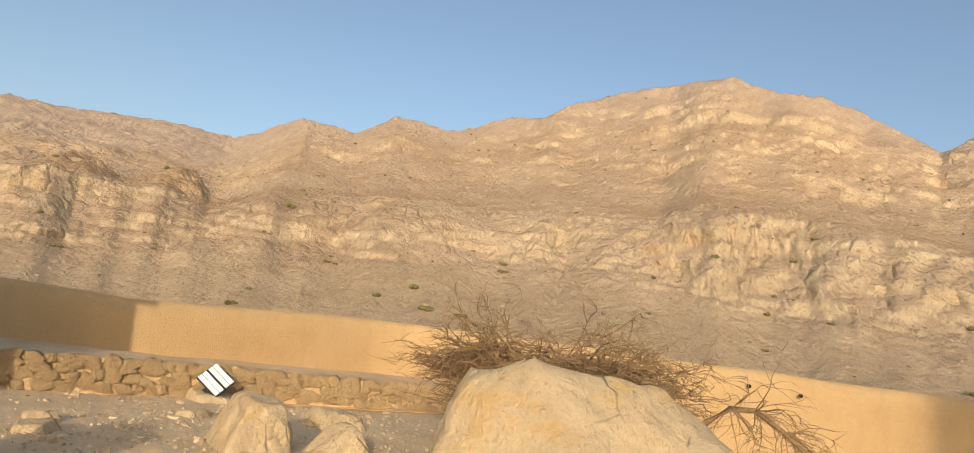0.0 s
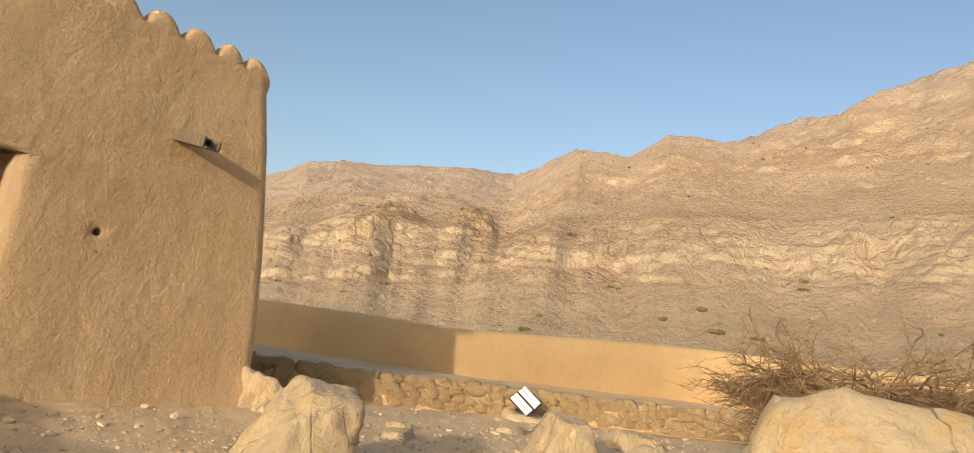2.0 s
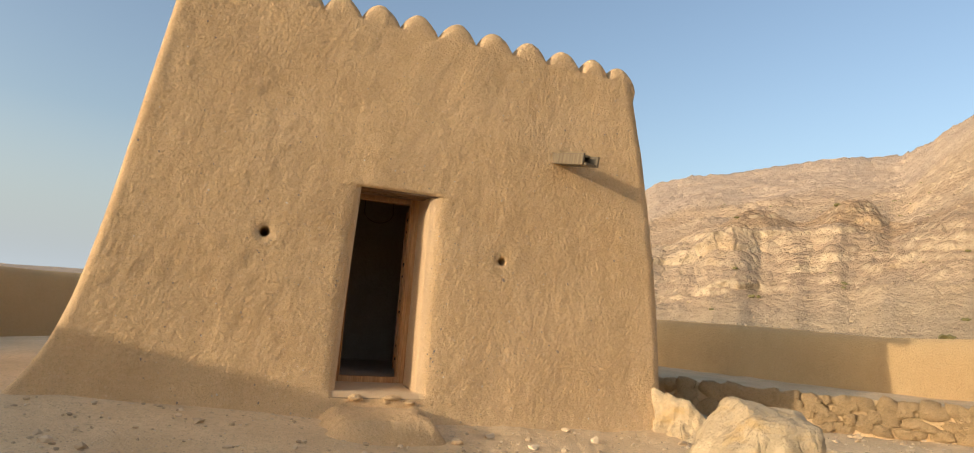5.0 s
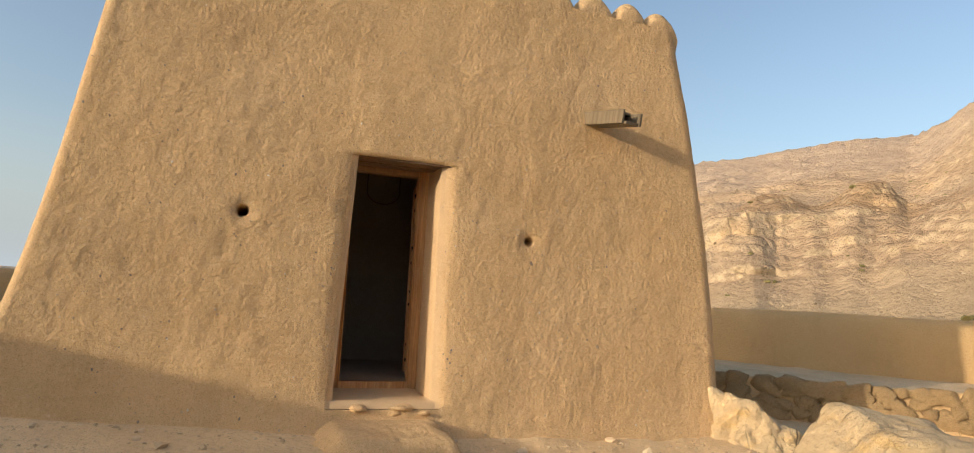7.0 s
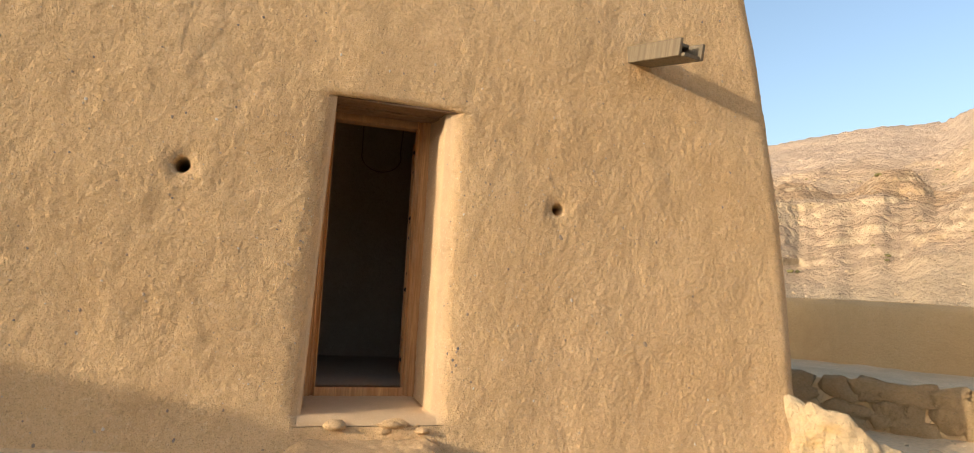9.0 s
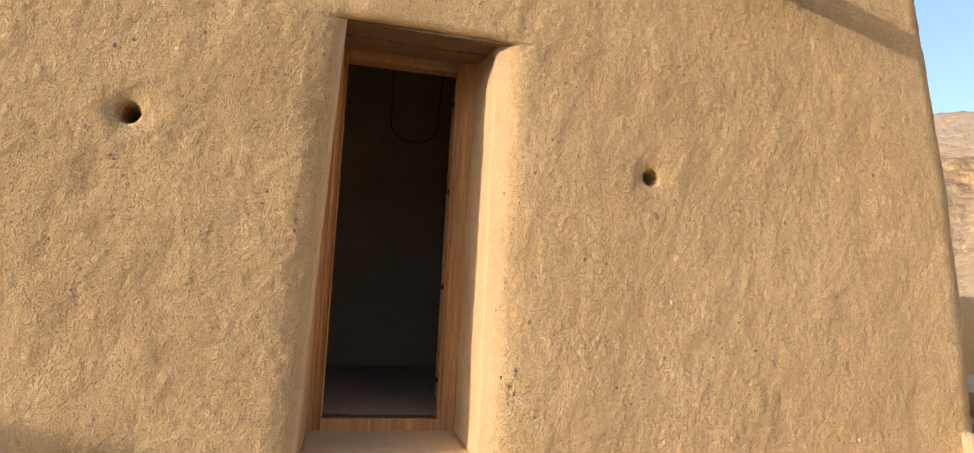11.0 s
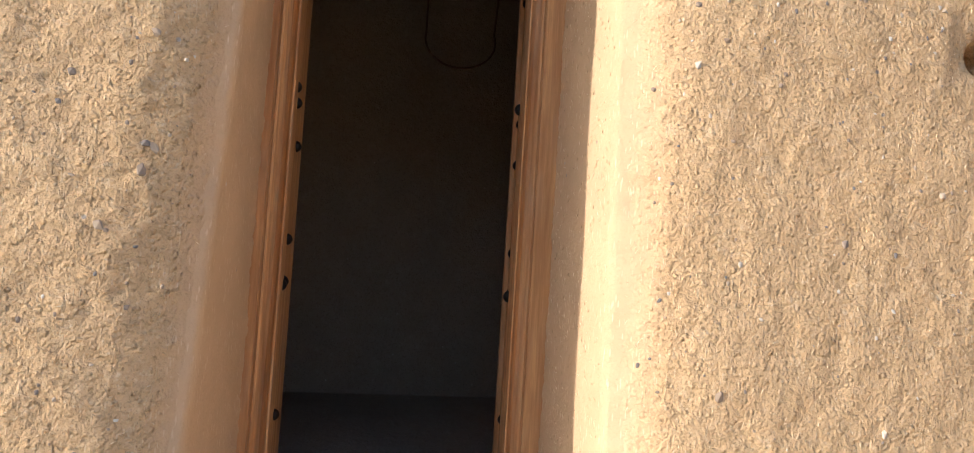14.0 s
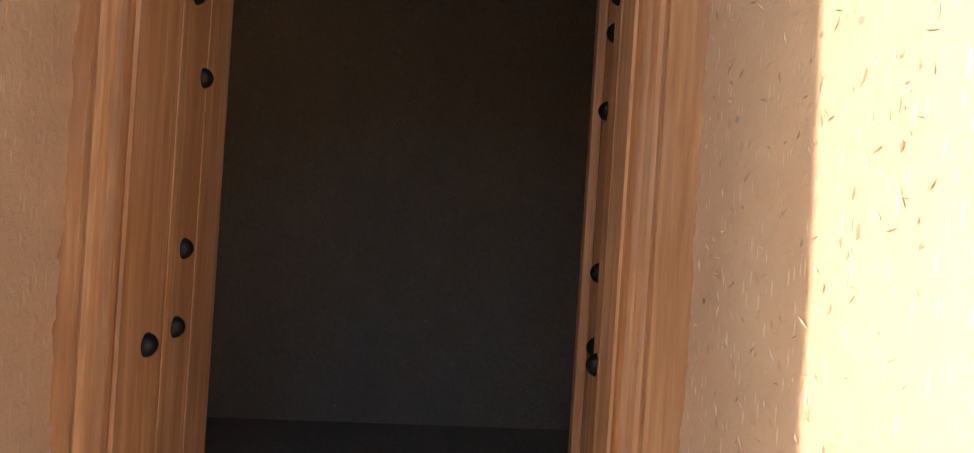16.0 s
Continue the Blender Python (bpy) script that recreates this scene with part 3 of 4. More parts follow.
def build_terrace():
    """The earth-filled bench between the ledge of stones and the parapet."""
    a = smooth_line(LEDGE, 0.15)
    verts = []
    for n, p in enumerate(a):
        q = a[min(len(a) - 1, n + 1)] - a[max(0, n - 1)]
        out = Vector((-q.y, q.x, 0)).normalized()
        for k in range(14):
            d = 0.1 + 3.6 * (k / 13) ** 1.4
            z = LEDGE_TOP + 0.035 * noise.noise(Vector((n * 0.2, k * 0.7, 2))) - 0.05 * (k == 0) - 0.02
            verts.append(p + out * d + Vector((0, 0, z)))
        verts.append(p + out * 0.1 + Vector((0, 0, -0.8)))
    cols = 15
    faces = []
    for n in range(len(a) - 1):
        for k in range(13):
            faces.append((n * cols + k, (n + 1) * cols + k, (n + 1) * cols + k + 1, n * cols + k + 1))
        faces.append((n * cols + 14, (n + 1) * cols + 14, (n + 1) * cols, n * cols))
    me = mesh_of("terrace", verts, faces, GROUND, True)
    tagged(new("terrace", me), "dusty earth terrace behind a low stone ledge", "ground", kind="structure")


build_terrace()


# ---- boulders ----
def boulder_mesh(name, size, seed, cuts, material, level=4, rough=0.06, facets=()):
    rnd = random.Random(seed)
    bm = bmesh.new()
    bmesh.ops.create_icosphere(bm, subdivisions=level, radius=1.0)
    planes = []
    for _ in range(cuts):
        n = Vector((rnd.gauss(0, 1), rnd.gauss(0, 1), rnd.gauss(0, 0.8))).normalized()
        planes.append((n, rnd.uniform(0.5, 0.82)))
    planes += [(Vector(f[:3]).normalized(), f[3]) for f in facets]
    for v in bm.verts:
        for n, d in planes:
            over = v.co.dot(n) - d
            if over > 0:
                v.co -= n * over * 0.94
        p = v.co.copy()
        q = p * 1.5 + Vector((seed * 3.1, 0, 0))
        v.co += p.normalized() * (rough * 1.5 * noise.noise(q) + rough * noise.noise(q * 2.7) + rough * 0.5 * noise.noise(q * 7) + rough * 0.25 * noise.noise(q * 15))
        v.co = Vector((v.co.x * size[0], v.co.y * size[1], v.co.z * size[2]))
    me = bpy.data.meshes.new(name)
    bm.to_mesh(me)
    bm.free()
    me.materials.append(material)
    me.polygons.foreach_set("use_smooth", [True] * len(me.polygons))
    return me


def boulder(x, y, z, size, seed, cuts, turn, label, name="boulder", rough=0.06, level=5, facets=()):
    ob = new(name, boulder_mesh(name, size, seed, cuts, BOULDER, level, rough, facets))
    ob.matrix_basis = pose(x, y, z, *turn)
    return tagged(ob, label, "boulder")


def hewn_mesh(name, planes, seed, material, level=5, sharp=16, rough=0.02):
    """A rock bounded by broken faces, each a direction and its distance from the heart; the arrises are worn round."""
    bm = bmesh.new()
    bmesh.ops.create_icosphere(bm, subdivisions=level, radius=1.0)
    walls = [(Vector(p[:3]).normalized(), p[3]) for p in planes]
    for v in bm.verts:
        d = v.co.normalized()
        total = sum(max(0.0, n.dot(d) / far) ** sharp for n, far in walls)
        p = d * max(total, 1e-9) ** (-1 / sharp)
        q = p * 2.2 + Vector((seed * 3.1, seed, 0))
        chip = abs(noise.noise(q * 1.7)) - 0.25
        p += d * rough * (1.6 * noise.noise(q) + 1.5 * chip + 0.8 * noise.noise(q * 3.3) + 0.45 * noise.noise(q * 8) + 0.25 * noise.noise(q * 18))
        v.co = p
    me = bpy.data.meshes.new(name)
    bm.to_mesh(me)
    bm.free()
    me.materials.append(material)
    me.polygons.foreach_set("use_smooth", [True] * len(me.polygons))
    return me


def hewn(x, y, z, planes, seed, label, sharp=16, rough=0.03, level=5, turn=0, size=1.0):
    ob = new("boulder", hewn_mesh("boulder", planes, seed, BOULDER, level, sharp, rough))
    ob.matrix_basis = pose(x, y, z, 0, 0, turn) @ Matrix.Scale(size, 4)
    return tagged(ob, label, "boulder")


boulder(4.65, -6.36, -0.27, (1.27, 1.68, 1.29), 8, 2, (0, 0, 20), "huge rounded tan boulder standing on the gravel", rough=0.07, facets=((0.1, 0.1, 1, 0.78), (-0.8, 0.6, 0.5, 0.86)))
hewn(2.62, -2.62, -0.2, ((-0.735, 0.27, 0.62, 0.37), (0.78, -0.62, 0.03, 0.36), (0.05, -0.15, 0.97, 0.39), (-0.30, -0.86, 0.33, 0.44), (0.25, -0.9, 0.1, 0.46), (0.5, 0.8, 0.25, 0.48),
                        (-0.3, 0.85, 0.3, 0.5), (0, 0, -1, 0.6), (0.45, -0.2, 0.8, 0.5)), 11, "angular pale limestone boulder standing before the house", 22, 0.035)
hewn(3.92, -0.1, -0.5, ((0.42, -0.1, 0.9, 0.32), (-0.15, -0.9, 0.4, 0.42), (-0.75, -0.6, 0.25, 0.42), (0.95, -0.1, 0.3, 0.75), (0, 1, 0.1, 0.6), (-1, 0.2, 0.1, 0.5), (0, 0, -1, 0.5),
                        (0.5, -0.7, 0.5, 0.5)), 23, "ochre rock half buried against the house corner", 12, 0.075)
hewn(5.85, -3.2, -0.38, ((-0.72, 0.6, 0.4, 0.33), (0.6, -0.75, 0.25, 0.32), (0.05, -0.05, 1, 0.36), (-0.6, -0.75, 0.3, 0.34), (-0.1, -0.9, 0.3, 0.4), (0.7, 0.7, 0.1, 0.42), (0, 0, -1, 0.4)), 31,
     "squat grey-tan boulder on the gravel", 18, 0.03)
hewn(6.4, -3.95, -0.45, ((-0.6, 0.3, 0.7, 0.2), (0.6, -0.5, 0.5, 0.22), (-0.6, -0.7, 0.3, 0.22), (0.5, 0.8, 0.2, 0.25), (0, 0, -1, 0.3), (0, 0, 1, 0.25)), 37, "small rounded rock on the gravel", 10, 0.02, 4)
hewn(6.55, -2.75, -0.47, ((-0.3, 0.1, 0.9, 0.1), (0.8, -0.5, 0.3, 0.26), (-0.6, -0.7, 0.4, 0.2), (-0.8, 0.6, 0.3, 0.24), (0.5, 0.8, 0.2, 0.25), (0, 0, -1, 0.2)), 61, "flat tan slab of rock on the gravel", 14, 0.02, 4, 0, 0.75)
hewn(8.2, -2.95, -0.42, ((0.05, -0.1, 1, 0.16), (0.8, -0.5, 0.2, 0.42), (-0.6, -0.75, 0.35, 0.34), (-0.8, 0.5, 0.3, 0.4), (0.5, 0.8, 0.2, 0.35), (0, 0, -1, 0.3)), 41, "flat-topped tan rock below the stone ledge", 16, 0.03, 4, 0, 0.75)
for x, y, s, seed, turn, label in ((7.0, -1.55, 0.75, 43, 40, "small tan stone on the gravel"), (5.3, -0.95, 0.6, 47, 0, "small pale stone on the gravel"), (4.75, -1.5, 0.8, 53, 70, "small flat pale stone on the gravel")):
    hewn(x, y, -0.52, ((0.1, 0.1, 1, 0.1), (0.8, -0.5, 0.3, 0.26), (-0.6, -0.7, 0.4, 0.2), (-0.8, 0.6, 0.3, 0.24), (0.5, 0.8, 0.2, 0.2), (0, 0, -1, 0.2)), seed, label, 14, 0.025, 4, turn, s)
hewn(8.55, -0.85, -0.56, ((0.05, -0.1, 1, 0.13), (0.8, -0.5, 0.2, 0.5), (-0.6, -0.75, 0.45, 0.3), (-0.8, 0.5, 0.3, 0.4), (0.5, 0.8, 0.2, 0.35), (0, 0, -1, 0.3)), 59, "tan footing rock under the floodlight", 16, 0.03, 4)


# ---- the mud house ----
BATTER = 0.05
DOOR_B, DOOR_T = -0.1, 1.895
FRAME_Y = 0.5
BASE, TOP = -0.75, 3.65
BACK = 3.6


def left_edge(z):
    return -1.80 - 0.138 * (3.8 - z) - 0.5 * math.exp(-(z + 0.4) / 0.45)


def right_edge(z):
    d = 3.56 - z
    return 3.25 + 0.20 * d - 0.022 * d * d


def wall_top(x):
    return TOP - 0.02 * (x - 0.6)


def door_left(z):
    return -0.02 + 0.04 * z


def door_right(z):
    return 0.772 + 0.010 * z


HOLES = ((-0.81, 1.335, 0.045), (1.615, 1.285, 0.045))


def front_y(x, z):
    """Depth of the plaster face at a place of the front wall."""
    y = BATTER * z - 0.1 * math.exp(-(z + 0.45) / 0.25)
    y -= 0.03 * noise.noise(Vector((x * 0.8, z * 0.8, 1.7))) + 0.010 * noise.noise(Vector((x * 2.3, z * 2.1, 4.2)))
    y -= 0.006 * noise.noise(Vector((x * 7, z * 6, 8.1))) + 0.0032 * noise.noise(Vector((x * 19, z * 17, 2.4))) + 0.0018 * noise.noise(Vector((x * 38, z * 34, 6.4))) + 0.0016 * noise.noise(Vector((x * 72, z * 66, 1.4)))
    for n, (hx, hz, r) in enumerate(HOLES):
        d = math.hypot(x - hx, (z - hz))
        if d < 0.4:
            y += 0.028 * math.exp(-(d / 0.075) ** 2)
            y += (0.4, 0.22)[n] / (1 + math.exp(min(50, (d - (0.036, 0.033)[n]) / 0.003)))
    return y


def door_roll(x, z):
    """How far the plaster falls back where it rolls into the doorway."""
    if not (DOOR_B - 0.2 < z < DOOR_T + 0.2 and -0.5 < x < 1.05):
        return 0.0
    dx, side = max(door_left(z) - x, x - door_right(z), 0), 0.17 if x < 0.3 else 0.19
    dz = max(DOOR_B - z, z - DOOR_T, 0)
    deep, reach = ((0.04 if x < 0.3 else 0.07), 0.06) if z < DOOR_T else (0.02, 0.04)
    return deep * max(0, 1 - math.hypot(dx / side, dz / reach)) ** 2


def build_walls(house):
    rows = [BASE + (DOOR_B - BASE) * n / 70 for n in range(70)] + [DOOR_B + (DOOR_T - DOOR_B) * n / 260 for n in range(260)]
    rows += [DOOR_T + (TOP - DOOR_T) * n / 200 for n in range(201)]
    lo, hi = 70, 330
    rad, rad_w = 0.16, 0.08

    def columns(z):
        xl, xr, dl, dr = left_edge(z), right_edge(z), door_left(z), door_right(z)
        cols = []
        for n in range(14):
            y = BACK + (rad_w - BACK) * n / 14
            w = 0.04 * noise.noise(Vector((y, z, 7))) + 0.015 * noise.noise(Vector((y * 4, z * 4, 3)))
            cols.append((xl + w, y + BATTER * z))
        for n in range(7):
            a = math.pi / 2 * n / 6
            cols.append((xl + rad_w - rad_w * math.cos(a), rad_w - rad_w * math.sin(a) + front_y(xl + rad_w, z)))
        for n in range(1, 250):
            x = xl + rad_w + (dl - xl - rad_w) * n / 250
            cols.append((x, front_y(x, z)))
        first = len(cols)
        for n in range(21):
            x = dl + (dr - dl) * n / 20
            cols.append((x, front_y(x, z)))
        last = len(cols) - 1
        for n in range(1, 331):
            x = dr + (xr - rad - dr) * n / 330
            cols.append((x, front_y(x, z)))
        for n in range(1, 7):
            a = math.pi / 2 * n / 6
            cols.append((xr - rad + rad * math.sin(a), rad - rad * math.cos(a) + front_y(xr - rad, z)))
        for n in range(1, 15):
            y = rad + (BACK - rad) * n / 14
            w = 0.04 * noise.noise(Vector((y, z, 17))) + 0.015 * noise.noise(Vector((y * 4, z * 4, 13)))
            cols.append((xr + w, y + BATTER * z))
        return cols, first, last

    verts, count = [], 0
    for i, z in enumerate(rows):
        cols, first, last = columns(z)
        count = len(cols)
        for x, y in cols:
            zz = z + (wall_top(x) - TOP) * max(0, (z - 2.2) / (TOP - 2.2))
            verts.append((x, y + (door_roll(x, z) if y < 1 else 0), zz))
    skip = lambda i, j: lo <= i < hi and first <= j < last
    faces = grid_faces(len(rows), count, skip=skip)
    # jambs, lintel and sill of the plaster run back to the door frame
    base = len(verts)
    ring = [(i, first) for i in range(lo, hi + 1)] + [(hi, j) for j in range(first + 1, last + 1)]
    ring += [(i, last) for i in range(hi - 1, lo - 1, -1)] + [(lo, j) for j in range(last - 1, first, -1)]
    steps = 10
    for s in range(1, steps + 1):
        for i, j in ring:
            x, y, z = verts[i * count + j]
            t = s / steps
            # jambs draw in a little towards the frame
            x2 = x + ((0.014 - x) * t if j == first else (0.758 - x) * t if j == last else 0)
            w = 0.006 * noise.noise(Vector((x * 5, z * 5, t * 3)))
            if s == steps and j in (first, last):
                x2 += 0.008 * noise.noise(Vector((j, z * 22, 1))) + 0.006 * noise.noise(Vector((j, z * 60, 5)))
            verts.append((x2 + w, y + (FRAME_Y + 0.02 - y) * t, z + w + (0.03 * t if i == lo else 0)))
    m = len(ring)
    idx = lambda s, n: ring[n % m][0] * count + ring[n % m][1] if s == 0 else base + (s - 1) * m + n % m
    jamb = []
    for s in range(steps):
        for n in range(m):
            jamb.append((idx(s, n), idx(s + 1, n), idx(s + 1, n + 1), idx(s, n + 1)))
    me = mesh_of("outer_wall", verts, faces + jamb, ADOBE, True)
    rub = []
    for n, (x, y, z) in enumerate(verts):
        if n >= base:
            rub.append(1.0)
            continue
        near = DOOR_B - 0.06 < z < DOOR_T and y < 1 and -0.4 < x < 1.2
        rub.append(max(0.0, 1 - (door_left(z) - x) / 0.07 if x < 0.3 else 1 - (x - door_right(z)) / 0.12) if near else 0.0)
    me.attributes.new("trowel", "FLOAT", "POINT").data.foreach_set("value", [min(1.0, v) for v in rub])
    placed("outer_wall", me, house, "rough straw-flecked mud plaster wall leaning inwards")
    bm = bmesh.new()
    box(bm, (left_edge(0) + 0.2, BACK - 0.1, BASE), (right_edge(0) - 0.1, BACK + 0.35, TOP - 0.05), 0.08)
    part("back_wall", bm, ADOBE, house)
    bm = bmesh.new()
    box(bm, (-1.75, 0.25, 3.22), (3.1, BACK, 3.4), 0.03)
    part("roof", bm, ADOBE, house)
    # the parapet's own thickness above the roof
    bm = bmesh.new()
    box(bm, (-1.72, 0.24, 3.2), (3.1, 0.5, TOP - 0.03), 0.05)
    part("parapet_back", bm, ADOBE, house)


def merlon_mesh(seed, half, high):
    """A plump rounded tooth, flush with the wall's face."""
    verts, n_t, n_p = [], 15, 25
    rnd = random.Random(seed)
    lean = rnd.uniform(-0.02, 0.02)
    for i in range(n_t):
        t = -1 + 2 * i / (n_t - 1)
        s = (1 - abs(t) ** 3.0) ** 0.5
        for k in range(n_p):
            u = -1 + 2 * k / (n_p - 1)
            prof = (1 - abs(u) ** 2.0) ** 0.85
            x = u * half * (0.86 + 0.14 * s) + lean * prof
            z = -0.30 + (0.30 + high * prof) * (0.35 + 0.65 * s) if s > 0 else -0.30
            q = Vector((x * 5 + seed * 7, t, z * 5))
            w = 0.014 * noise.noise(q) + 0.007 * noise.noise(q * 4)
            sink = 0.09 * max(0.0, -z / 0.3) ** 1.5 if t < 0 else 0.0
            verts.append((x + w, t * 0.2 + w + sink, z + w))
    return mesh_of("merlon", verts, grid_faces(n_t, n_p), ADOBE, True)


house = tagged(new("mud_house"), "small ochre mud-brick house with scalloped battlements and a doorway", "house")
build_walls(house)
for n, x in enumerate((-1.53, -1.12, -0.7, -0.288, 0.109, 0.527, 0.964, 1.413, 1.862, 2.296, 2.70, 3.05)):
    ob = placed("merlon", merlon_mesh(n, 0.235 if x < 2.6 else 0.2, 0.275 if x < 3 else 0.24), house)
    ob.location = (x, front_y(x, TOP) + 0.19, wall_top(x) - 0.015)
    ob.rotation_euler.x = -0.05


# ---- doorway ----
def extrude_z(outline, z0, z1):
    """A prism over a closed outline of (x, y) points."""
    bm = bmesh.new()
    lo = [bm.verts.new((x, y, z0)) for x, y in outline]
    hi = [bm.verts.new((x, y, z1)) for x, y in outline]
    for k in range(len(lo)):
        j = (k + 1) % len(lo)
        bm.faces.new((lo[k], lo[j], hi[j], hi[k]))
    bm.faces.new(lo)
    bm.faces.new(hi)
    return bm


def moulding(outer, way, wide=1.0):
    """The section of a door post: flat band, bead, hollow, raised inner edge, rebate."""
    steps = [(-0.03, 0.0), (0.046, 0.0), (0.048, 0.006), (0.052, 0.006), (0.054, 0.0), (0.060, 0.004), (0.066, 0.016), (0.074, 0.022), (0.082, 0.017), (0.088, 0.006),
             (0.092, 0.002), (0.096, 0.004), (0.096, 0.06), (0.072, 0.06), (0.072, 0.115), (-0.03, 0.115)]
    return [(outer + way * a * wide, FRAME_Y + b) for a, b in steps]


def stud_mesh():
    verts, faces, sides = [], [], 12
    for k, (r, h) in enumerate(((0.0165, 0.0), (0.0165, 0.002), (0.0135, 0.008), (0.008, 0.0125), (0.003, 0.0145))):
        for n in range(sides):
            t = 2 * math.pi * n / sides
            verts.append((h, r * math.cos(t), r * math.sin(t)))
    faces = grid_faces(5, sides, True) + [tuple(range(4 * sides, 5 * sides))]
    return mesh_of("stud", verts, faces, IRON, True)


STUD = stud_mesh()


def build_leaf(parent, hinge_x, way, swing):
    """One door leaf, open into the room: planks, a rail strip and domed iron studs. way: +1 has its studded face towards +x."""
    leaf = new("door_leaf")
    leaf.parent = parent
    leaf.matrix_basis = pose(hinge_x, FRAME_Y + 0.075, 0.0, 0, 0, swing)
    for n in range(3):
        bm = bmesh.new()
        y0 = 0.005 + n * 0.113
        box(bm, (-0.04 if way > 0 else 0.0, y0, 0.045), (0.0 if way > 0 else 0.04, y0 + 0.111, 1.80), 0.003)
        part("plank", bm, WOOD, leaf)
    face = 0.0
    bm = bmesh.new()
    box(bm, (min(0, way * 0.012), 0.0, 0.045), (max(0, way * 0.012), 0.075, 1.80), 0.003)
    part("edge_strip", bm, WOOD, leaf)
    if way < 0:
        bm = bmesh.new()
        box(bm, (-0.018, 0.285, 0.045), (0.0, 0.345, 1.80), 0.004)
        part("meeting_strip", bm, WOOD, leaf)
    spots = [(0.03, z) for z in (0.17, 0.67, 1.19, 1.68)] + [(0.16, z) for z in (0.17, 0.672, 1.175, 1.68)] + [(0.18, 0.30), (0.175, 0.79), (0.215, 1.06), (0.2, 1.56)]
    for y, z in spots:
        ob = placed("stud", STUD, leaf)
        ob.matrix_basis = Matrix.Translation((way * (0.012 if y < 0.07 else 0.0), y, z)) @ Matrix.Rotation(0 if way > 0 else math.pi, 4, "Z")


def build_doorway():
    door = tagged(new("double_door"), "open reddish wooden double door with black iron studs in a moulded frame", "door")
    part("frame_post", extrude_z(moulding(-0.014, 1), -0.10, 1.90), WOOD, door)
    part("frame_post", extrude_z(moulding(0.752, -1, 0.89), -0.10, 1.90), WOOD, door)
    for name, lo, hi in (("frame_head", (0.075, FRAME_Y + 0.006, 1.835), (0.68, FRAME_Y + 0.11, 1.90)), ("frame_sill", (0.075, FRAME_Y + 0.004, -0.10), (0.68, FRAME_Y + 0.112, -0.012))):
        bm = bmesh.new()
        box(bm, lo, hi, 0.005)
        part(name, bm, SHADED_HEADWOOD if name == "frame_head" else WOOD, door)
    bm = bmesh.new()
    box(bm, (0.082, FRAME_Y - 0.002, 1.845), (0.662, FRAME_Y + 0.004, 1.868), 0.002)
    part("head_bead", bm, SHADED_HEADWOOD, door)
    build_leaf(door, 0.060, 1, 0)
    build_leaf(door, 0.682, -1, -9)
    return door


door = build_doorway()
for k, (y0, y1, dz) in enumerate(((0.125, 0.3, 0.0), (0.31, 0.42, -0.008), (0.425, 0.53, 0.004))):
    bm = bmesh.new()
    bmesh.ops.create_grid(bm, x_segments=30, y_segments=4, size=0.5)
    top = bmesh.ops.extrude_face_region(bm, geom=list(bm.faces))
    for v in [g for g in top["geom"] if isinstance(g, bmesh.types.BMVert)]:
        v.co.z += 1.0
    for v in bm.verts:
        x, y = v.co.x * 1.05 + 0.4, y0 + (v.co.y + 0.5) * (y1 - y0)
        w = 0.008 * noise.noise(Vector((x * 3, y * 12, k * 5))) + 0.004 * noise.noise(Vector((x * 14, y * 20, k)))
        v.co = Vector((x, y + w, 1.882 + dz + v.co.z * 0.06 + w))
    part("lintel_plank", bm, DARKWOOD, house, "dark rough wooden lintel plank")


def blob_into(verts, faces, centre, size, seed, level=2, rough=0.25):
    bm = bmesh.new()
    bmesh.ops.create_icosphere(bm, subdivisions=level, radius=1.0)
    base = len(verts)
    for v in bm.verts:
        q = v.co * 1.3 + Vector((seed * 2.3, seed, 0))
        k = 1 + rough * noise.noise(q) + rough * 0.5 * noise.noise(q * 3)
        verts.append(Vector(centre) + Vector((v.co.x * size[0], v.co.y * size[1], v.co.z * size[2])) * k)
    for f in bm.faces:
        faces.append(tuple(base + v.index for v in f.verts))
    bm.free()


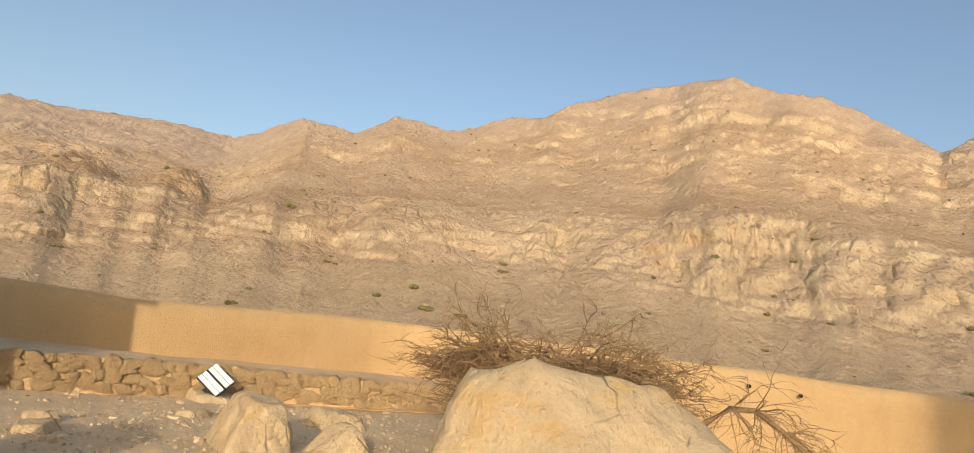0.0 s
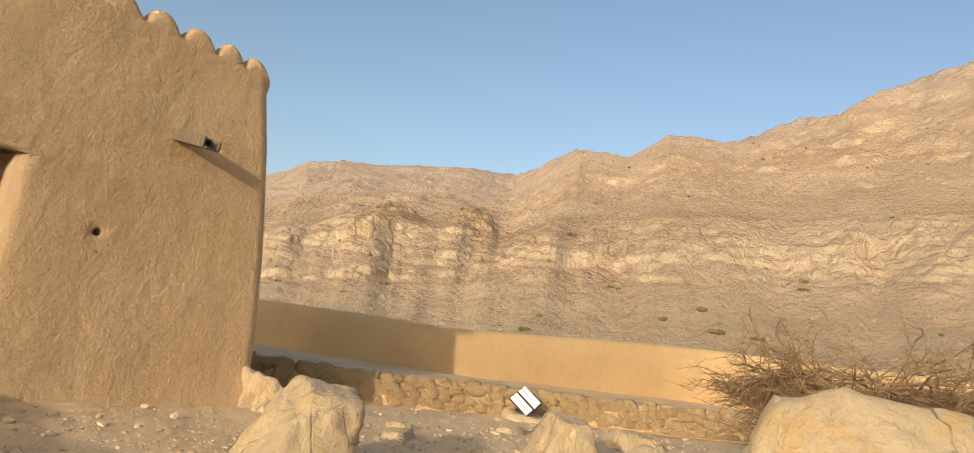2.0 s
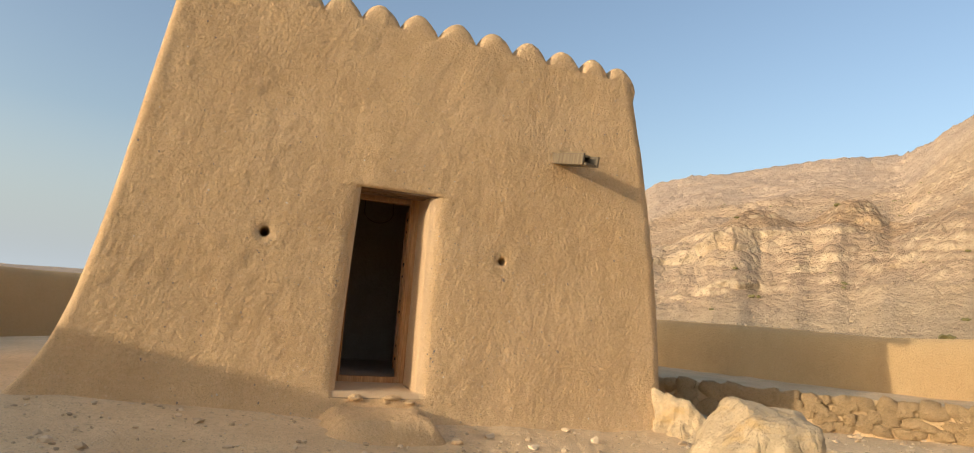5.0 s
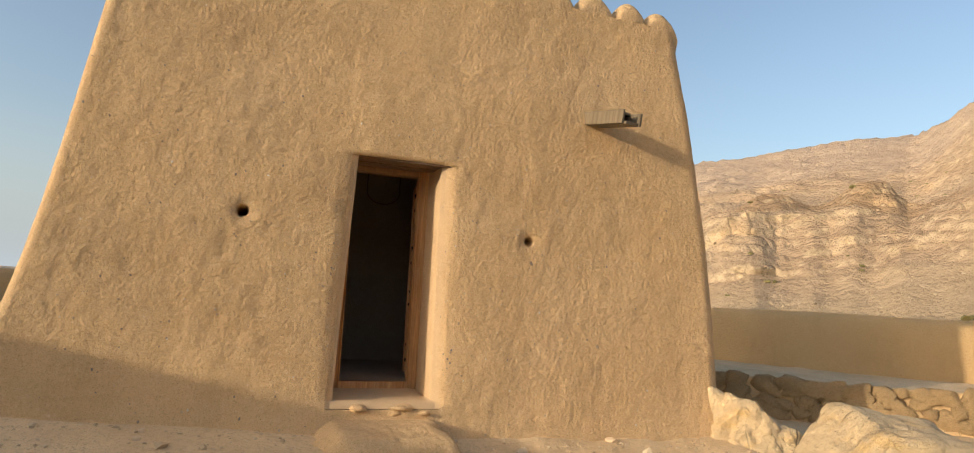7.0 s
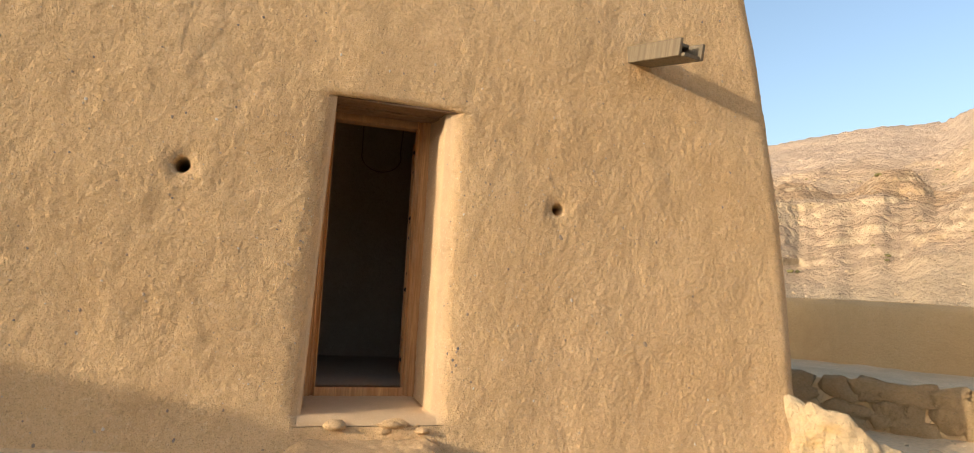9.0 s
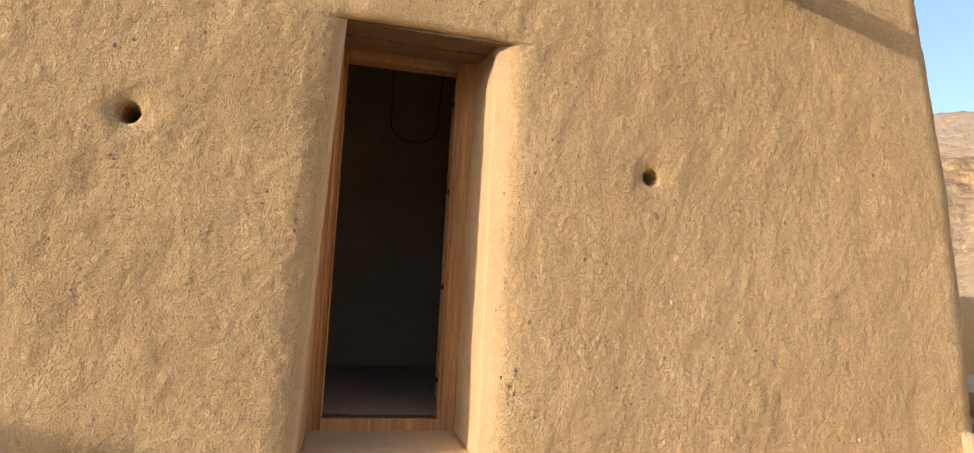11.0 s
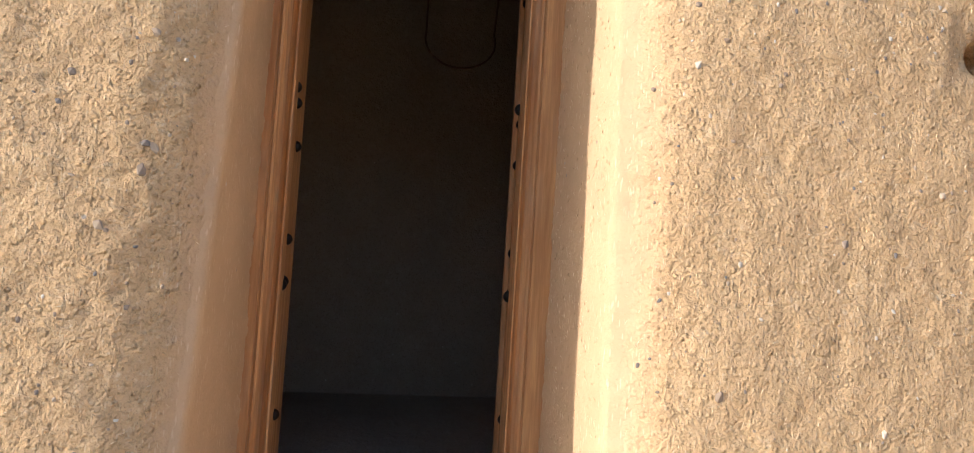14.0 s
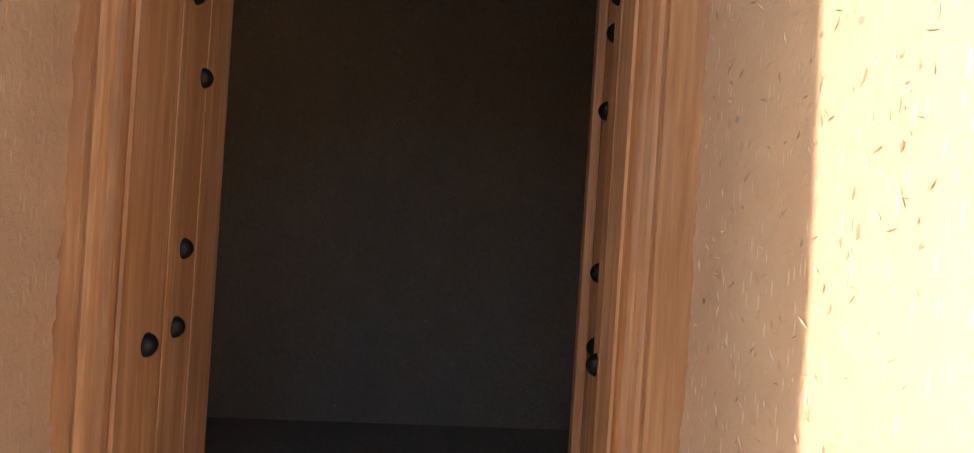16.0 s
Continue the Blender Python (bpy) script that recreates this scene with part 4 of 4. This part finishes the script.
def build_step():
    """A worn mud step before the door, and the crumbled lip under the sill."""
    verts, cols, rows = [], 110, 80
    for i in range(rows):
        for j in range(cols):
            u, v = -1 + 2 * j / (cols - 1), i / (rows - 1)
            x = 0.36 + u * 0.72
            y = 0.1 - v * 1.02
            top = -0.225 - 0.04 * v + 0.016 * noise.noise(Vector((x * 4, y * 4, 2))) + 0.01 * noise.noise(Vector((x * 14, y * 14, 5))) + 0.005 * noise.noise(Vector((x * 40, y * 40, 5)))
            ex = max(0, (abs(u + 0.10 * noise.noise(Vector((y * 5, 1, 7)))) - (0.52 if u > 0 else 0.45)) / (0.3 if u > 0 else 0.5))
            ey = max(0, (v + 0.05 * noise.noise(Vector((x * 4, 3, 7))) - 0.72) / 0.2)
            e = min(1.0, (ex ** 2.2 + ey ** 2.2) ** (1 / 2.2))
            drop = e * e * (3 - 2 * e)
            verts.append((x, y, top - 0.24 * drop + 0.05 * drop * noise.noise(Vector((x * 6, y * 6, 9)))))
    me = mesh_of("mud_step", verts, grid_faces(rows, cols), ADOBE, True)
    step = tagged(new("mud_step", me), "worn rounded mud step at the foot of the doorway", "step")
    verts, faces = [], []
    rnd = random.Random(3)
    for n in range(16):
        x = rnd.uniform(-0.1, 0.82)
        if 0.3 < x < 0.37:
            continue
        blob_into(verts, faces, (x, rnd.uniform(-0.02, 0.06), -0.165 + rnd.uniform(-0.03, 0.02)), (rnd.uniform(0.05, 0.1), rnd.uniform(0.05, 0.08), rnd.uniform(0.018, 0.032)), n)
    tagged(new("crumbled_lip", mesh_of("crumbled_lip", verts, faces, ADOBE, True)), "crumbled mud lumps below the door sill", "mud lumps", kind="stuff")


build_step()


def build_spout():
    spout = tagged(new("water_spout"), "grey weathered wooden rain spout sticking out of the wall", "spout")
    spout.matrix_basis = Matrix.Translation((2.24, 0.2, 2.475)) @ Matrix.Rotation(radians(13), 4, "Z") @ Matrix.Rotation(radians(10), 4, "X")
    for name, lo, hi in (("side_board", (-0.1, -0.56, -0.01), (-0.075, 0.1, 0.115)), ("side_board", (0.075, -0.6, -0.01), (0.1, 0.1, 0.105)), ("bottom_board", (-0.075, -0.59, -0.012), (0.075, 0.1, 0.014)),
                         ("top_board", (-0.075, -0.47, 0.09), (0.075, 0.1, 0.113))):
        bm = bmesh.new()
        box(bm, lo, hi, 0.004)
        part(name, bm, OLDWOOD, spout)


build_spout()

# ---- the dark room ----
bm = bmesh.new()
box(bm, (-1.75, 0.53, -0.3), (2.95, BACK, -0.012), 0)
tagged(part("room_floor", bm, INSIDE), "dusty grey earthen floor in the dark room", "floor", kind="structure")
bm = bmesh.new()
box(bm, (-1.75, 2.52, -0.02), (2.95, 2.75, 3.0), 0)
tagged(part("room_wall_back", bm, INSIDE), "dim brown plastered back wall of the room", "wall", kind="structure")
for name, lo, hi in (("room_wall_west", (-1.78, 0.62, -0.02), (-1.6, 2.6, 3.0)), ("room_wall_east", (2.75, 0.62, -0.02), (2.95, 2.6, 3.0)),
                     ("room_wall_door_west", (-1.7, 0.62, -0.02), (-0.05, 0.72, 3.0)), ("room_wall_door_east", (0.80, 0.62, -0.02), (2.8, 0.72, 3.0)),
                     ("room_wall_over_door", (-0.05, 0.62, 1.91), (0.80, 0.72, 3.0))):
    bm = bmesh.new()
    box(bm, lo, hi, 0)
    tagged(part(name, bm, INSIDE), "dim brown plastered wall of the room", "wall", kind="structure")
bm = bmesh.new()
box(bm, (-1.75, 0.6, 3.0), (2.95, 2.7, 3.15), 0)
tagged(part("room_ceiling", bm, DARKWOOD), "dark timber ceiling of the room", "ceiling", kind="structure")
for k in range(7):
    verts, faces = [], []
    x = -1.3 + 0.62 * k
    pts = [Vector((x + 0.03 * noise.noise(Vector((k, t, 0))), 0.6 + 2.0 * t / 8, 2.93 + 0.02 * noise.noise(Vector((k, t, 4))))) for t in range(9)]
    tube_into(verts, faces, pts, [0.075] * 9, 10)
    tagged(new("roof_beam", mesh_of("roof_beam", verts, faces, DARKWOOD, True)), "dark round timber roof beam under the ceiling", "beam", "roof beams")
verts, faces = [], []
pts = []
for t in range(26):
    a = math.pi * (0.95 + 1.15 * t / 25)
    pts.append(Vector((0.70 + 0.20 * math.cos(a), 2.49, 2.0 + 0.16 * math.sin(a))))
pts = [Vector((0.505, 2.49, 2.9)), Vector((0.5, 2.49, 2.4))] + pts + [Vector((0.92, 2.49, 2.5)), Vector((0.94, 2.49, 2.95))]
tube_into(verts, faces, pts, [0.006] * len(pts), 6)
tagged(new("hanging_cable", mesh_of("hanging_cable", verts, faces, DARKWOOD, True)), "black electric cable looped on the dark back wall", "cable")


# ---- grit, straw and pebbles in the plaster ----
def build_grit():
    rnd = random.Random(12)
    spots = [(2.307, 0.374, 0.02), (1.993, 0.45, 0.013), (2.2, 0.437, 0.013), (0.915, 0.291, 0.012), (1.63, 1.087, 0.018), (0.927, 1.19, 0.01), (-0.105, 0.936, 0.01),
             (-0.356, 0.934, 0.01), (1.677, 0.388, 0.012), (0.973, 0.535, 0.012), (0.922, 0.311, 0.012)]
    spots += [(rnd.uniform(-2.0, 3.2), rnd.uniform(-0.4, 3.4), rnd.uniform(0.004, 0.011)) for _ in range(420)]
    spots += [(rnd.uniform(-0.7, 2.0), rnd.uniform(0.0, 1.7), rnd.uniform(0.002, 0.006)) for _ in range(700)]
    verts, faces = [], []
    for n, (x, z, r) in enumerate(spots):
        if door_left(z) - 0.05 < x < door_right(z) + 0.05 and -0.2 < z < 1.95:
            continue
        blob_into(verts, faces, (x, front_y(x, z) + door_roll(x, z) + r * 0.3, z), (r, r * 0.7, r * rnd.uniform(0.7, 1.5)), n, 1, 0.5)
    tagged(new("wall_pebbles", mesh_of("wall_pebbles", verts, faces, PEBBLE)), "small grey and white pebbles bedded in the mud plaster", "pebbles", kind="stuff")
    verts, faces = [], []
    for n in range(9000):
        x, z = rnd.gauss(0.6, 0.75), rnd.uniform(-0.15, 1.9)
        jamb = rnd.random() < 0.1
        a, length, wide = rnd.gauss(math.pi / 2, 0.8), rnd.uniform(0.005, 0.018), rnd.uniform(0.0005, 0.0012)
        if jamb:
            z = rnd.uniform(0, 1.8)
            t = rnd.uniform(0.05, 0.95)
            y0 = front_y(door_right(z), z) + 0.07
            p = Vector((door_right(z) + (0.758 - door_right(z)) * t - 0.001, y0 + (0.5 - y0) * t, z))
            way, side, out = Vector((0, math.cos(a), math.sin(a))), Vector((0, -math.sin(a), math.cos(a))), Vector((-1, 0, 0))
        else:
            if door_left(z) - 0.02 < x < door_right(z) + 0.02 and z < 1.95:
                continue
            p = Vector((x, front_y(x, z) + door_roll(x, z) + 0.0005, z))
            way, side, out = Vector((math.cos(a), 0, math.sin(a))), Vector((-math.sin(a), 0, math.cos(a))), Vector((0, -1, 0))
        b = len(verts)
        verts += [p - way * length / 2, p + side * wide, p + way * length / 2 + out * rnd.uniform(-0.001, 0.003), p - side * wide, p + out * 0.002]
        faces += [(b, b + 1, b + 4), (b + 1, b + 2, b + 4), (b + 2, b + 3, b + 4), (b + 3, b, b + 4)]
    tagged(new("straw_bits", mesh_of("straw_bits", verts, faces, STRAW)), "pale chopped straw sticking out of the mud plaster", "straw", kind="stuff")


def make_straw():
    m = Mat("straw", 0.7, spec=0.3)
    r = m.t.nodes.new("ShaderNodeNewGeometry").outputs["Random Per Island"]
    m.color(m.ramp(r, [(0.0, (0.45, 0.32, 0.18)), (0.5, (0.66, 0.49, 0.29)), (1.0, (0.8, 0.66, 0.44))]))
    return m.m


STRAW = make_straw()
build_grit()


# ---- floodlight below the terrace ----
def build_floodlight():
    lamp = tagged(new("floodlight"), "black twin floodlight with white lens panels below the ledge", "floodlight")
    lamp.location = (8.36, -0.86, -0.55)
    lamp.scale = (1.08, 1.08, 1.08)
    face = Vector((-0.72, -0.46, 0.46)).normalized()
    right = Vector((0.30, -0.62, -0.62))
    right = (right - face * right.dot(face)).normalized()
    up = face.cross(right) * -1
    turn = Matrix((right, up, face)).transposed().to_4x4()
    head = Matrix.Translation((0, 0, 0.33)) @ turn
    for n in (-1, 1):
        bm = bmesh.new()
        box(bm, (-0.2, n * 0.085 - 0.078, -0.05), (0.2, n * 0.085 + 0.078, 0.0), 0.008)
        module = part("module", bm, BLACK, lamp, "black finned lamp module")
        module.matrix_basis = head
        for k in range(9):
            bm = bmesh.new()
            box(bm, (-0.185 + k * 0.045, n * 0.085 - 0.07, -0.1), (-0.177 + k * 0.045, n * 0.085 + 0.07, -0.045), 0)
            part("fin", bm, BLACK, module)
        for row in (-1, 1):
            bm = bmesh.new()
            box(bm, (-0.188, n * 0.085 + row * 0.036 - 0.033, 0.0), (0.188, n * 0.085 + row * 0.036 + 0.033, 0.014), 0.006)
            part("lens", bm, LENS, module, "white ribbed lens panel")
    bm = bmesh.new()
    box(bm, (-0.03, -0.2, -0.1), (0.03, 0.2, -0.085), 0.002, head)
    part("back_bar", bm, BLACK, lamp)
    for sx in (-0.13, 0.13):
        verts, faces = [], []
        foot = Vector((0.12 + sx * 0.6, 0.1 + sx, 0.0))
        tube_into(verts, faces, [foot, foot + Vector((0, 0, 0.12)), Vector((0.08, 0.05, 0.3)) + Vector((sx * 0.4, sx * 0.6, 0))], [0.014] * 3, 6)
        placed("bracket_leg", mesh_of("bracket_leg", verts, faces, IRON), lamp)


build_floodlight()
verts, faces = [], []
line = smooth_line(((8.5, -0.75, 0), (8.9, -1.15, 0), (9.6, -1.75, 0), (10.6, -2.5, 0), (12.0, -3.5, 0), (13.2, -4.7, 0)), 0.12)
pts = [Vector((p.x + 0.03 * noise.noise(p * 1.5), p.y - 0.1 + 0.03 * noise.noise(p * 2), -0.49 + 0.012 * noise.noise(p * 3))) for p in line]
tube_into(verts, faces, pts, [0.014] * len(pts), 6)
tagged(new("power_cable", mesh_of("power_cable", verts, faces, CABLE, True)), "dusty tan power cable along the foot of the stone ledge", "cable")


# ---- dry bush behind the big boulder ----
def grow(verts, faces, tips, start, way, length, radius, depth, rnd, droop, low=-9.0):
    pts, radii, p, w = [start], [radius], start.copy(), way.normalized()
    n = 5 if depth else 4
    for k in range(n):
        w = (w + Vector((rnd.gauss(0, 0.28), rnd.gauss(0, 0.28), rnd.gauss(0, 0.22) - droop * k / n))).normalized()
        if p.z < low:
            w.z = max(w.z, 0.1)
        p = p + w * length / n
        pts.append(p.copy())
        radii.append(radius * (1 - 0.75 * (k + 1) / n))
    tube_into(verts, faces, pts, radii, 5 if radius > 0.01 else 3)
    if depth:
        for k in range(rnd.randint(4, 6)):
            at = pts[rnd.randint(1, n)]
            side = (w + Vector((rnd.gauss(0, 0.75), rnd.gauss(0, 0.75), rnd.gauss(0.0, 0.3)))).normalized()
            grow(verts, faces, tips, at, side, length * rnd.uniform(0.4, 0.7), radius * 0.56, depth - 1, rnd, droop, low)
    else:
        tips += pts[1:]


def build_bush():
    rnd = random.Random(21)
    bush = tagged(new("dry_bush"), "tangled dry thorn bush with bare brown twigs", "bush")
    bush.location = (7.9, -5.95, -0.38)
    tips, verts, faces = [], [], []
    for k in range(190):
        a = rnd.uniform(0, 2 * math.pi)
        r = math.sqrt(rnd.random())
        root = Vector((0.4 * r * math.cos(a), 1.05 * r * math.sin(a), 1.42 - 0.42 * r * r - rnd.uniform(0, 0.3)))
        spread = Vector((0.8 * math.cos(a), math.sin(a) * 1.6 + rnd.gauss(0, 0.5), rnd.uniform(-0.1, 0.25)))
        grow(verts, faces, tips, root, spread, rnd.uniform(0.6, 1.05), 0.016, 2, rnd, 0.2, rnd.uniform(0.5, 1.05))
    placed("branchwork", mesh_of("branchwork", verts, faces, TWIG), bush, "thicket of bare brown twigs")
    verts, faces = [], []
    for k in range(5):
        a = 1.3 * k
        tube_into(verts, faces, [Vector((0.12 * math.cos(a), 0.12 * math.sin(a), -0.25)), Vector((0.05 * math.cos(a), 0.08 * math.sin(a), 0.3)), Vector((0.25 * math.cos(a), 0.6 * math.sin(a), 1.2))], [0.05, 0.04, 0.02], 7)
    placed("stem", mesh_of("stem", verts, faces, TWIG), bush, "gnarled grey-brown stems")
    verts, faces = [], []
    for p in rnd.sample(tips, min(len(tips), 2600)):
        if p.z < 0.9:
            continue
        a, e = Vector((rnd.gauss(0, 1), rnd.gauss(0, 1), rnd.gauss(0, 1))).normalized() * 0.02, Vector((rnd.gauss(0, 1), rnd.gauss(0, 1), rnd.gauss(0, 1))).normalized() * 0.009
        b = len(verts)
        verts += [p, p + a * 0.5 + e, p + a, p + a * 0.5 - e]
        faces.append((b, b + 1, b + 2, b + 3))
    placed("leaves", mesh_of("leaves", verts, faces, LEAF), bush, "sparse dull green leaflets")
    # a limb that has fallen over beside it
    limb = tagged(new("fallen_limb"), "bent dry limb with hanging twigs beside the boulder", "branch")
    limb.location = (7.3, -7.75, -0.5)
    pts = [Vector(q) for q in ((0.3, 0.5, 0.0), (0.1, 0.2, 0.5), (0.02, -0.05, 0.88), (-0.02, -0.3, 1.08), (-0.05, -0.55, 1.1), (-0.1, -0.85, 0.92), (-0.2, -1.2, 0.62), (-0.3, -1.6, 0.36), (-0.4, -2.1, 0.1))]
    verts, faces, tips = [], [], []
    tube_into(verts, faces, pts, [0.05, 0.045, 0.04, 0.035, 0.03, 0.025, 0.02, 0.014, 0.008], 7)
    placed("limb", mesh_of("limb", verts, faces, TWIG, True), limb)
    verts, faces = [], []
    for k in range(60):
        at = pts[rnd.randint(3, 8)]
        grow(verts, faces, tips, at, Vector((rnd.gauss(-0.1, 0.4), rnd.gauss(-0.7, 0.5), rnd.gauss(-0.1, 0.35))), rnd.uniform(0.4, 0.8), 0.009, 1, rnd, 0.35)
    placed("branchwork", mesh_of("branchwork", verts, faces, TWIG), limb)
    verts, faces = [], []
    blob_into(verts, faces, (6.95, -8.35, -0.1), (0.10, 0.08, 0.06), 5, 3, 0.9)
    tagged(new("plastic_scrap", mesh_of("plastic_scrap", verts, faces, PLASTIC)), "crumpled white plastic scrap caught in dry twigs", "litter")


build_bush()


# ---- scrub on the slopes, stones on the gravel ----
def ground_height(x, y):
    hit = scene.ray_cast(DEPS, Vector((x, y, 400)), Vector((0, 0, -1)))
    return hit[1].z if hit[0] else None


def build_scrub():
    rnd = random.Random(5)
    verts, faces = [], []
    for n in range(210):
        az, r = rnd.uniform(-24, 62), rnd.choice((rnd.uniform(120, 270), rnd.uniform(250, 420), rnd.uniform(400, 800)))
        x, y = HUB[0] + r * math.cos(radians(az)), HUB[1] + r * math.sin(radians(az))
        z = ground_height(x, y)
        if z is None:
            continue
        s = rnd.uniform(0.4, 1.4) * (1.5 if rnd.random() < 0.12 else 1)
        for k in range(5):
            blob_into(verts, faces, (x + rnd.gauss(0, s * 0.6), y + rnd.gauss(0, s * 0.6), z + 0.3 * s), (s * 0.7, s * 0.7, s * 0.5), n + k, 1, 0.9)
    rocks, rock_faces = [], []
    for n in range(7000):
        az, r = rnd.uniform(-24, 60), rnd.choice((rnd.uniform(110, 262), rnd.uniform(110, 262), rnd.uniform(255, 420), rnd.uniform(400, 700)))
        x, y = HUB[0] + r * math.cos(radians(az)), HUB[1] + r * math.sin(radians(az))
        z = ground_height(x, y)
        if z is None:
            continue
        s = r / 200 * (0.13 + 0.38 * rnd.random() ** 3)
        blob_into(rocks, rock_faces, (x, y, z + 0.15 * s), (s, s * rnd.uniform(0.7, 1.4), s * rnd.uniform(0.6, 1.1)), n, 1, 0.8)
    tagged(new("slope_rocks", mesh_of("slope_rocks", rocks, rock_faces, SCREE)), "broken tan rocks strewn over the slopes", "rocks", kind="stuff")
    tagged(new("desert_scrub", mesh_of("desert_scrub", verts, faces, LEAF)), "scattered dark desert scrub on the rocky slopes", "scrub", kind="stuff")
    verts, faces = [], []
    for n in range(4200):
        x, y = rnd.uniform(-3.5, 11), rnd.triangular(-6.5, 0.8, -1.5)
        if x < 3.6 and y > -0.1:
            continue
        r = rnd.choice((rnd.uniform(0.008, 0.02), rnd.uniform(0.008, 0.03), rnd.uniform(0.02, 0.06) if rnd.random() < 0.25 else 0.012))
        z = float(hill_top(np.array(x), np.array(y)))
        blob_into(verts, faces, (x, y, z + r * 0.2), (r, r * rnd.uniform(0.6, 1.2), r * rnd.uniform(0.4, 0.8)), n, 1, 0.6)
    tagged(new("loose_stones", mesh_of("loose_stones", verts, faces, GRAVEL)), "loose stones and grit strewn over the hilltop", "stones", kind="stuff")


bpy.context.view_layer.update()
DEPS = bpy.context.evaluated_depsgraph_get()
build_scrub()

def build_distance():
    """A plain backdrop some kilometres off: a glowing sheet imitating pale haze over the far plain."""
    m = Mat("distant_haze", 1.0)
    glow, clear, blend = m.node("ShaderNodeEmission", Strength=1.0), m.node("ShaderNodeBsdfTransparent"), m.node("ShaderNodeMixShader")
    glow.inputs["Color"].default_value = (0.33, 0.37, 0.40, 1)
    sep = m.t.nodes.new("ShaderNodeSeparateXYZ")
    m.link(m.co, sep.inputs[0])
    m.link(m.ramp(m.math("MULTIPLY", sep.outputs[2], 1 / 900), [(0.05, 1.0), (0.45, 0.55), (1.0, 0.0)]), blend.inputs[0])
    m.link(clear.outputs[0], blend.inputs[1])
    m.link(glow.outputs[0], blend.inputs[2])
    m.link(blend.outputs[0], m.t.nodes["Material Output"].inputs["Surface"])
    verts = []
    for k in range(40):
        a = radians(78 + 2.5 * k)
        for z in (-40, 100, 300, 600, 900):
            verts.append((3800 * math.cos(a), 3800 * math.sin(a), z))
    tagged(new("backdrop", mesh_of("backdrop", verts, grid_faces(40, 5), m.m)), "glowing sheet painted as pale haze over the distant plain", "backdrop", kind="structure")


build_distance()

# an unseen plain wall, added behind the walker to shade the end of the parapet
bm = bmesh.new()
box(bm, (-13, -26, -9), (-9, -19.0, 9), 0.2)
tagged(part("wall_shade_caster", bm, PARAPET), "unseen plain tall wall added behind the path to shade the parapet", "wall", kind="structure")

# black discs on the parapet, standing in for the shade inside drain holes
for az, z in ((-8.7, 0.86), (-12.4, 0.82)):
    d = 15.8
    x, y = HUB[0] + d * math.cos(radians(az)), HUB[1] + d * math.sin(radians(az))
    verts, faces = [], []
    n = Vector((HUB[0] - x, HUB[1] - y, 0)).normalized()
    tube_into(verts, faces, [Vector((x, y, z)) + n * 0.0, Vector((x, y, z)) + n * 0.03], [0.045, 0.045], 12)
    tagged(new("drain_shade_disc", mesh_of("drain_shade_disc", verts, faces, IRON)), "small black disc standing in for a shaded drain mouth in the parapet", "drain", "drain mouths")


# ---- the stones of the ledge, last ----
def build_ledge():
    line = smooth_line(LEDGE, 0.1)
    verts = []
    for n, p in enumerate(line):
        q = line[min(len(line) - 1, n + 1)] - line[max(0, n - 1)]
        out = Vector((-q.y, q.x, 0)).normalized()
        for k in range(9):
            h = k / 8
            wob = 0.03 * noise.noise(Vector((n * 0.25, h * 4, 1))) + 0.015 * noise.noise(Vector((n * 0.8, h * 9, 6)))
            verts.append(p + out * (0.05 * h + wob) + Vector((0, 0, -0.75 + (LEDGE_TOP + 0.75) * h)))
        verts.append(p + out * 0.35 + Vector((0, 0, LEDGE_TOP - 0.01)))
    ledge = new("ledge_wall", mesh_of("ledge_wall", verts, grid_faces(len(line), 10), STONE, True))
    tagged(ledge, "low ledge of rough ochre stones set in mud", "wall", kind="structure")
    rnd = random.Random(9)
    meshes = []
    for k in range(8):
        sides = [(1, 0, 0), (-1, 0, 0), (0, 1, 0), (0, -1, 0), (0, 0, 1), (0, 0, -1), (0.7, -0.6, 0.5), (-0.6, -0.7, -0.4)]
        planes = [tuple(a + rnd.uniform(-0.3, 0.3) for a in n) + (rnd.uniform(0.8, 1.0),) for n in sides]
        meshes.append(hewn_mesh("stone", planes, k * 3 + 1, STONE, 2, 24, 0.16))
    total = (len(line) - 1) * 0.1
    for course in range(4):
        s = rnd.uniform(0, 0.2) + 1.6
        while s < total - 0.1:
            wide = rnd.uniform(0.12, 0.3)
            n = min(len(line) - 2, int(s / 0.1))
            q = line[n + 1] - line[n]
            p = line[n]
            tall = rnd.uniform(0.058, 0.082)
            ob = placed("stone", meshes[rnd.randrange(8)], ledge)
            z = -0.5 + 0.06 + course * 0.128 + rnd.uniform(-0.045, 0.045)
            ob.matrix_basis = Matrix.LocRotScale(Vector((p.x, p.y, min(z, LEDGE_TOP - 0.04))) + Vector((-q.y, q.x, 0)).normalized() * rnd.uniform(0.0, 0.03),
                                                 Euler((rnd.uniform(-0.2, 0.2), rnd.uniform(-0.3, 0.3), math.atan2(q.y, q.x) + rnd.uniform(-0.15, 0.15))), (wide * 0.6, 0.042, tall * 1.15))
            s += wide
    return ledge


build_ledge()
